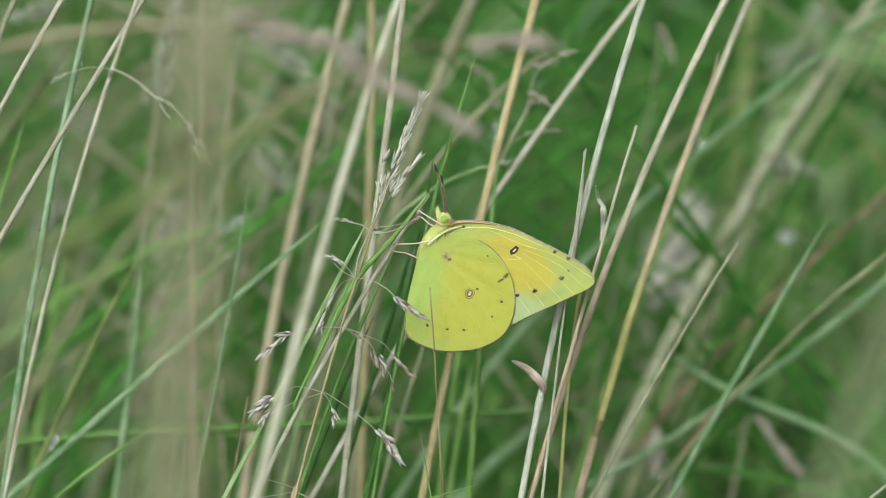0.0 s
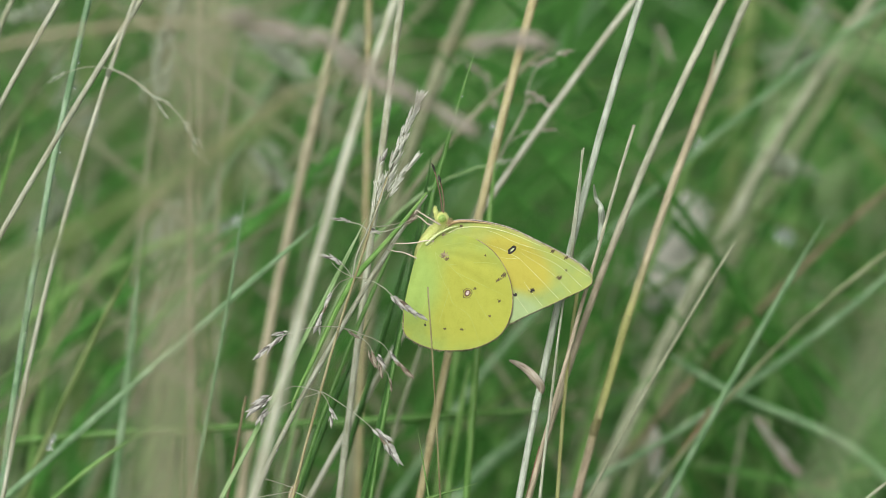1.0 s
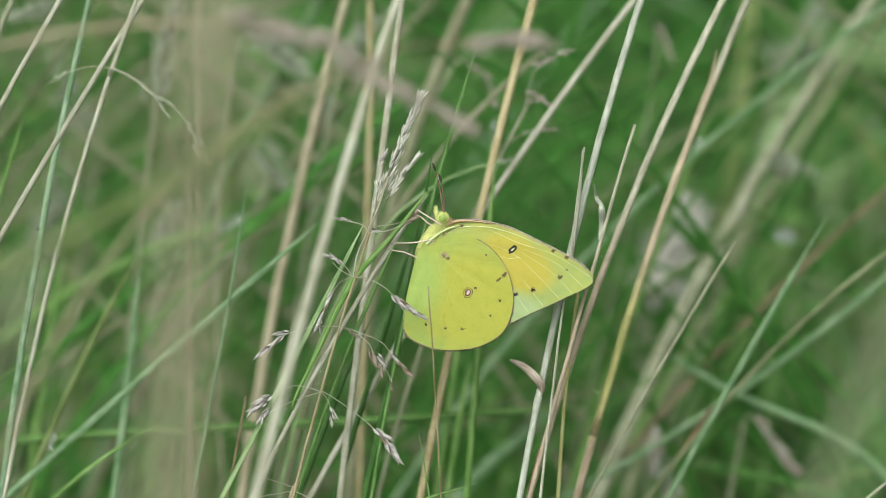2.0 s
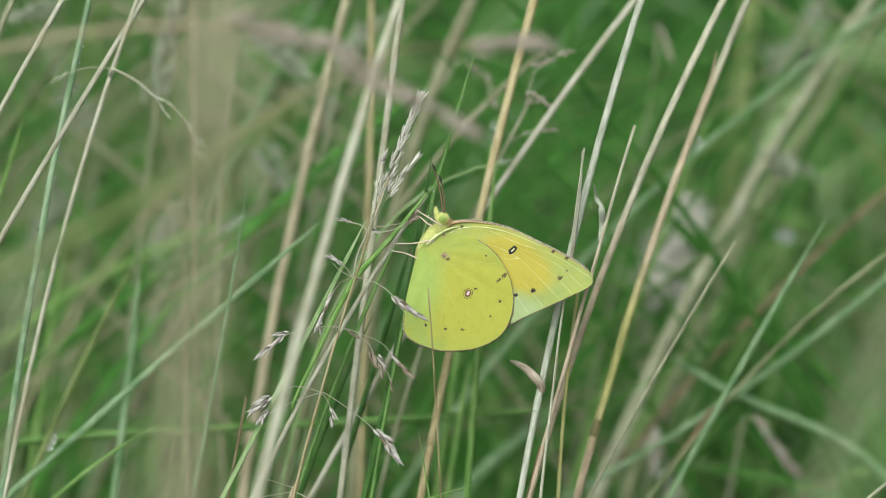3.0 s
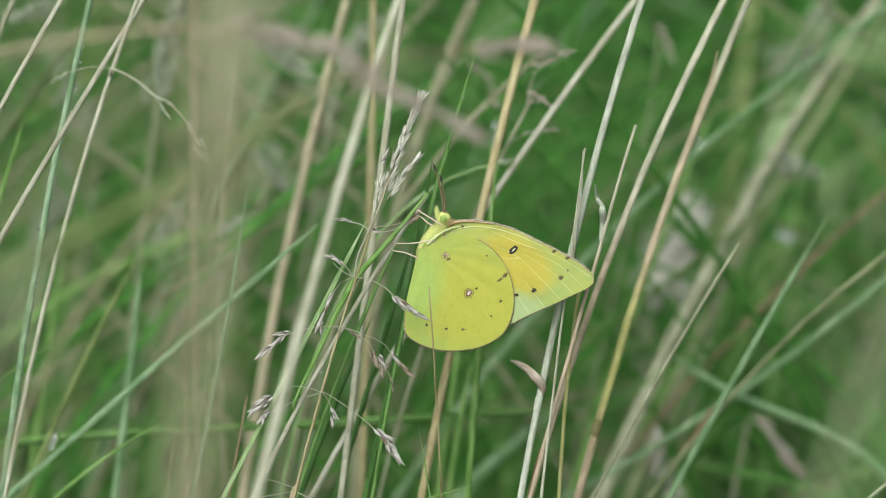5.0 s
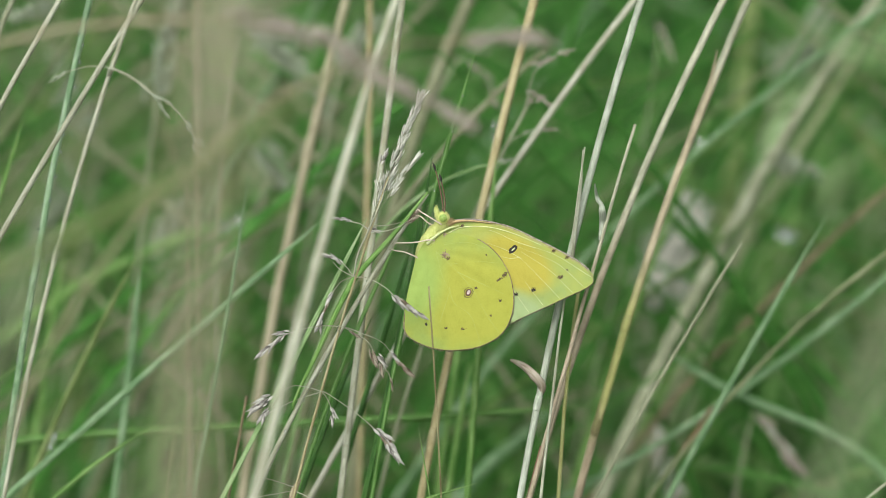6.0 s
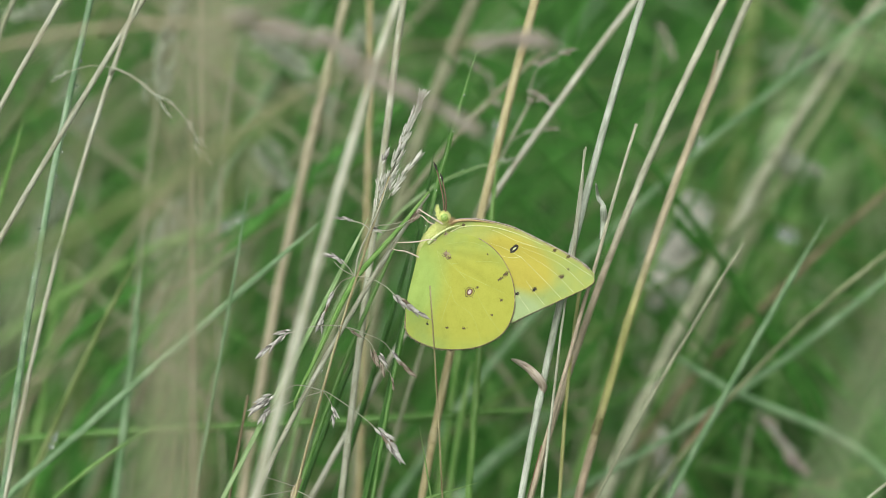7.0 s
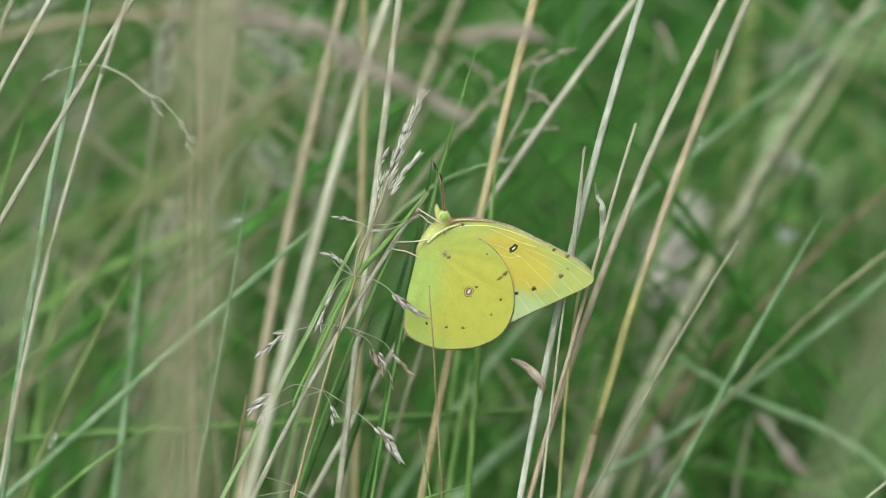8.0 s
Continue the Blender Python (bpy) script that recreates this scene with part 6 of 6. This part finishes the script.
def fur(name, at, size, turn, count, length, mat, parent, lean, seed, label=""):
    """Hair on the body: many thin cones that lie along it."""
    rng = random.Random(seed)
    rot = Euler([radians(a) for a in turn]).to_matrix()
    v, f = [], []
    for _ in range(count):
        d = Vector((rng.gauss(0, 1), rng.gauss(0, 1), rng.gauss(0, 1))).normalized()
        p = rot @ Vector((d.x * size[0], d.y * size[1], d.z * size[2])) + Vector(at)
        w = (rot @ d * 0.7 + Vector(lean) + Vector((rng.uniform(-.3, .3), rng.uniform(-.3, .3), rng.uniform(-.3, .3)))).normalized()
        s = w.orthogonal().normalized() * 0.035
        s2 = w.cross(s)
        e = p + w * length * rng.uniform(0.6, 1.2)
        k = len(v)
        for q in (p + s, p - s * 0.5 + s2 * 0.8, p - s * 0.5 - s2 * 0.8, e):
            v.append(tuple(q * MM))
        f += [(k, k + 1, k + 3), (k + 1, k + 2, k + 3), (k + 2, k, k + 3)]
    return piece(name, mesh_of(name, v, f, mat), parent, label)


thorax = ellipsoid("thorax", (-1.2, 1.05, -0.2), (1.75, 1.3, 4.2), (0, 33, 0), FUR, butterfly, "furry yellow green thorax")
fur("fur", (-1.2, 1.05, -0.2), (1.75, 1.3, 4.2), (0, 33, 0), 3000, 0.32, FUR, thorax, (-0.3, 0, -0.7), 3)
fur("fur", (-3.05, 0.75, -2.6), (0.7, 0.8, 1.9), (0, 22, 0), 520, 0.32, FUR, thorax, (-0.5, 0, -0.6), 8)
abdomen = ellipsoid("abdomen", (-1.6, 0.9, -6.5), (1.15, 1.0, 5.2), (0, 8, 0), FUR, butterfly, "slender yellow abdomen between the wings")
fur("mane", (0.5, 0.55, 2.0), (1.1, 1.1, 1.5), (0, 30, 0), 900, 0.42, FUR, thorax, (-0.2, -0.2, -0.4), 9, "pale green hair behind the head")
head_ball = ellipsoid("head", (0.8, 0.6, 3.85), (1.15, 1.15, 1.1), (0, 0, 0), FUR, butterfly, "small yellow green head")
fur("fur", (0.8, 0.6, 3.85), (1.1, 1.1, 1.1), (0, 0, 0), 620, 0.3, FUR, head_ball, (-0.1, 0, 0.5), 4)
strand("wing_root", [(-0.0020, -0.0003, -0.0007), (-0.0008, -0.0005, 0.0004), (0.0006, -0.0004, 0.0014), (0.0020, -0.0001, 0.0021), (0.0036, 0.0003, 0.0025)], 0.34, 0.10, ROOT_PALE, fore, "pale green ridge where the wing joins the body")
dust(fore, 1.1, 1.0, 0.5, 0.35, 0.6, 0.0006, FB, FRINGE, 40, 1.15, 71, "brown speck on the wing root")
strand("costa", [on_wing(x, z, 0.0006, FB, 0.25) for x, z in ((1.9, 2.9), (3.6, 3.3), (5.4, 3.35), (7.2, 3.2), (9.5, 2.9))], 0.30, 0.08, FUR_TAN, fore, "tawny hair on the wing root")
fur("collar", (1.9, 0.8, 3.0), (0.6, 0.8, 0.5), (0, -20, 0), 420, 0.7, FUR_TAN, thorax, (0.5, 0, 0.5), 5, "tawny pink collar hair")
eye = ellipsoid("eye", (0.85, -0.24, 3.85), (0.70, 0.46, 0.72), (0, 0, 0), EYE_GREEN, butterfly, "round bright green eye", 0.0)
ellipsoid("pupil", (0.98, -0.77, 3.9), (0.09, 0.05, 0.09), (0, 0, 0), BLACK, eye, "dark point in the eye", 0.0, 12)
ellipsoid("eye", (0.85, 1.5, 3.85), (0.86, 0.5, 0.86), (0, 0, 0), EYE_GREEN, butterfly, "round bright green eye", 0.0)
palp = ellipsoid("palp", (-0.25, 0.3, 4.7), (0.38, 0.4, 1.15), (0, -8, 0), FUR, butterfly, "pointed yellow palp")
fur("fur", (-0.25, 0.3, 4.7), (0.36, 0.4, 1.1), (0, -8, 0), 160, 0.5, FUR, palp, (-0.1, 0, 0.7), 6)


def antenna(points, label):
    a = strand("antenna", [tuple(c * MM for c in q) for q in points], 0.13, 0.12, ANTENNA, butterfly, label, 40)
    p, q = Vector(points[-2]), Vector(points[-1])
    w = (q - p).normalized()
    club = spline([tuple((q - w * 0.5) * MM), tuple((q + w * 0.3) * MM), tuple((q + w * 1.0 + Vector((-0.15, 0, 0))) * MM)], 14)
    t = np.linspace(0, 1, 14)
    v, f, uv = tube(club, (0.12 + 0.12 * np.sin(np.pi * np.clip(t * 0.8 + 0.1, 0, 1)) ** 2 - 0.08 * t) * MM, 8)
    piece("club", mesh_of("club", v, f, BLACK, uv), a, "dark brown club")
    for k in range(12):
        s = spline([tuple(c * MM for c in z) for z in points], 40)[4 + k * 3]
        bm = bmesh.new()
        bmesh.ops.create_icosphere(bm, subdivisions=1, radius=0.135 * MM)
        bmesh.ops.scale(bm, vec=(1, 1, 0.5), verts=bm.verts)
        bmesh.ops.translate(bm, vec=Vector(s), verts=bm.verts)
        part("segment", bm, FUR_TAN, a)


antenna([(1.05, 0.2, 4.7), (1.15, 0.1, 6.2), (1.0, 0.0, 8.0), (0.45, 0.0, 10.6)], "brown ringed antenna with a dark club")
antenna([(0.85, 1.2, 4.7), (0.6, 1.6, 7.4), (0.0, 2.0, 10.4), (-0.6, 2.2, 12.6)], "far brown antenna with a dark club")


def leg(points, r):
    l = strand("leg", [tuple(c * MM for c in q) for q in points], r * 1.25, r * 0.75, LEG, butterfly, "thin pale pinkish leg", 30)
    q = Vector(points[-1])
    strand("claw", [tuple(q * MM), tuple((q + Vector((-0.25, 0.1, -0.1))) * MM), tuple((q + Vector((-0.4, 0.25, 0.1))) * MM)], r * 0.6, r * 0.3, UMBER, l, "dark claw", 6)


leg([(0.6, -0.2, 2.7), (-1.2, -0.7, 3.8), (-3.0, -0.6, 4.9), (-3.6, -0.3, 5.3), (-4.0, 0.1, 4.7)], 0.11)
leg([(-0.6, -0.3, -0.1), (-1.9, -0.8, 0.0), (-3.6, -0.8, -0.35), (-5.6, -0.6, -0.5), (-7.8, 0.0, -0.5)], 0.11)
leg([(-3.4, 0.0, -3.2), (-4.6, -0.6, -2.6), (-6.0, -0.6, -2.05), (-7.2, -0.3, -1.9), (-8.3, 0.1, -1.6)], 0.10)
leg([(0.2, 1.4, 2.4), (-1.6, 1.6, 2.9), (-3.2, 1.5, 4.2), (-4.4, 1.0, 4.3)], 0.12)


# ---------------------------------------------------------------- what moves: stems that the wind rocks about their roots
def sway(plant, rows):
    """Rows of seconds and degrees by which the plant leans to the right, and if given forwards, about its root."""
    rest = plant.matrix_basis.copy()
    walk(plant, [(row[0], rest @ pose(0, 0, 0, row[2] if len(row) > 2 else 0, row[1], 0)) for row in rows])


def motions():
    sway(s_left_straw, [(0, -0.023), (0.5, -0.009), (1, -0.015), (1.5, -0.000), (3, 0.030), (3.5, 0.015), (4, 0.030), (4.5, 0.021), (6, -0.012), (6.5, -0.023), (7, 0.003), (7.5, -0.113), (8, -0.218)])
    sway(nodding, [(0, -0.022), (0.5, -0.009), (1, -0.015), (1.5, -0.000), (3, 0.030), (3.5, 0.015), (4, 0.030), (4.5, 0.021), (6, -0.012), (6.5, -0.022), (7, 0.003), (7.5, -0.111), (8, -0.215)])
    sway(s_left_thin, [(0, -0.000), (1, -0.000), (1.5, -0.000), (3, 0.063), (3.5, 0.016), (4, 0.008), (4.5, 0.024), (6, -0.000), (7, -0.000), (7.5, -0.110), (8, -0.235)])
    sway(s_main, [(0, -0.000), (1, -0.014), (1.5, -0.000), (3, 0.058), (3.5, 0.072), (4, 0.058), (4.5, 0.043), (6, -0.012), (6.5, -0.022), (7, -0.000), (7.5, -0.094), (8, -0.203)])
    sway(s_tan, [(0, -0.000), (1.5, -0.000), (3, 0.043), (3.5, 0.069), (4, 0.069), (4.5, 0.017), (6, 0.017), (6.5, -0.000), (7, -0.017), (7.5, -0.009), (8, -0.087)])
    sway(s_soft, [(0, -0.000), (0.5, -0.000), (1, -0.017), (1.5, -0.000), (3, 0.052), (3.5, 0.087), (4, 0.156), (4.5, 0.139), (6, -0.017), (6.5, -0.017), (7, -0.052), (7.5, -0.087), (8, -0.225)])
    sway(s_thin, [(0, -0.000), (1.5, -0.000), (4, 0.016), (6, -0.000), (7.5, -0.000), (8, -0.081)])
    sway(s_tanfar, [(0, 0.076), (0.8, 0.057), (1.5, -0.000), (1.7, -0.038), (2.8, 0.134), (3.5, 0.095), (4.2, 0.267), (4.7, 0.229), (5.8, 0.057), (6.3, -0.000), (7, 0.172), (7.5, -0.095), (8, -0.286)])
    nod = [(0, 0.034, 0.02), (0.5, 0.015, 0.02), (1, 0.005, 0.02), (1.5, 0, 0), (3, 0.068, 0.19), (3.5, 0.068, 0.15), (4, 0.16, 0.37), (4.5, 0.19, 0.75), (6, -0.023, -0.27), (6.5, 0.05, 0.14), (7, 0.05, 0.04), (7.5, 0.034, 0.04), (8, -0.16, -0.67)]
    sway(arch, nod)
    sway(arch_two, nod)
    sway(b_d, [(0, -0.000), (1.5, -0.000), (3.5, 0.042), (4.5, 0.084), (6, -0.042), (7.5, -0.000), (8, -0.251)])
    sway(b_g, [(0, -0.000), (0.5, -0.046), (1, -0.023), (1.5, -0.000), (3, -0.091), (3.5, -0.046), (4, -0.023), (4.5, 0.160), (6, 0.137), (6.5, 0.183), (7, 0.228), (7.5, 0.205), (8, 0.068)])
    drift = [(0, -0.000), (0.5, -0.046), (1, -0.023), (1.5, -0.000), (3, -0.068), (3.5, -0.046), (4, -0.023), (4.5, 0.114), (6, 0.114), (6.5, 0.137), (7, 0.183), (7.5, 0.160), (8, 0.068)]
    for plant in (s_far_a, s_far_b, b_f):
        sway(plant, drift)
    sway(s_grey, [(0, 0.018), (0.5, 0.0), (1, 0.0), (1.5, 0.0), (3, -0.012), (3.5, 0.0), (4, 0.0), (4.5, 0.035), (6, 0.19), (6.5, 0.21), (7, 0.215), (7.5, 0.205), (8, 0.045)])
    sway(blue_blade, [(0, 0.0), (1.5, 0.0), (3, 0.01), (4.5, 0.0), (6, -0.02), (7, -0.02), (7.5, -0.055), (8, -0.14)])
    sway(b_i, [(0, -0.057), (1.5, -0.000), (4.5, -0.000), (6, 0.170), (6.5, 0.170), (7, 0.255), (7.5, 0.199), (8, 0.057)])
    sway(b_j, [(0, 0), (1.5, 0), (3, -0.08), (3.5, -0.05), (4.5, 0.05), (6, 0.23), (6.5, 0.28), (7, 0.29), (7.5, 0.28), (8, 0.2)])
    sway(d_a, [(0, -0.000), (1.5, -0.000), (3, 0.147), (3.5, 0.098), (4, 0.122), (4.5, 0.098), (6, 0.024), (7, 0.049), (7.5, 0.098), (8, 0.037)])
    lean = [(0, 0.016), (0.8, -0.008), (1.5, 0.000), (1.7, 0.012), (2.8, 0.101), (3.5, 0.109), (4.2, 0.175), (4.7, 0.195), (5.8, 0.132), (6.3, 0.093), (7, 0.012), (7.5, 0.054), (8, 0.070)]
    sway(s_front_a, lean)
    sway(s_front_e, lean)
    sway(s_front_c, [(0, 0.052), (0.8, 0.019), (1.5, 0.030), (1.7, 0.047), (2.8, 0.172), (3.5, 0.183), (4.2, 0.276), (4.7, 0.303), (5.8, 0.216), (6.3, 0.161), (7, 0.047), (7.5, 0.107), (8, 0.129)])
    sway(s_front_b, [(0, -0.000), (1.5, -0.000), (2.8, -0.084), (3.5, -0.048), (4.2, -0.036), (4.7, -0.084), (5.8, -0.036), (7, -0.000), (8, 0.012)])
    sway(s_front_d, [(0, -0.000), (1.5, -0.000), (3, 0.061), (4.5, 0.101), (6, 0.020), (7, -0.000), (8, -0.081)])


motions()
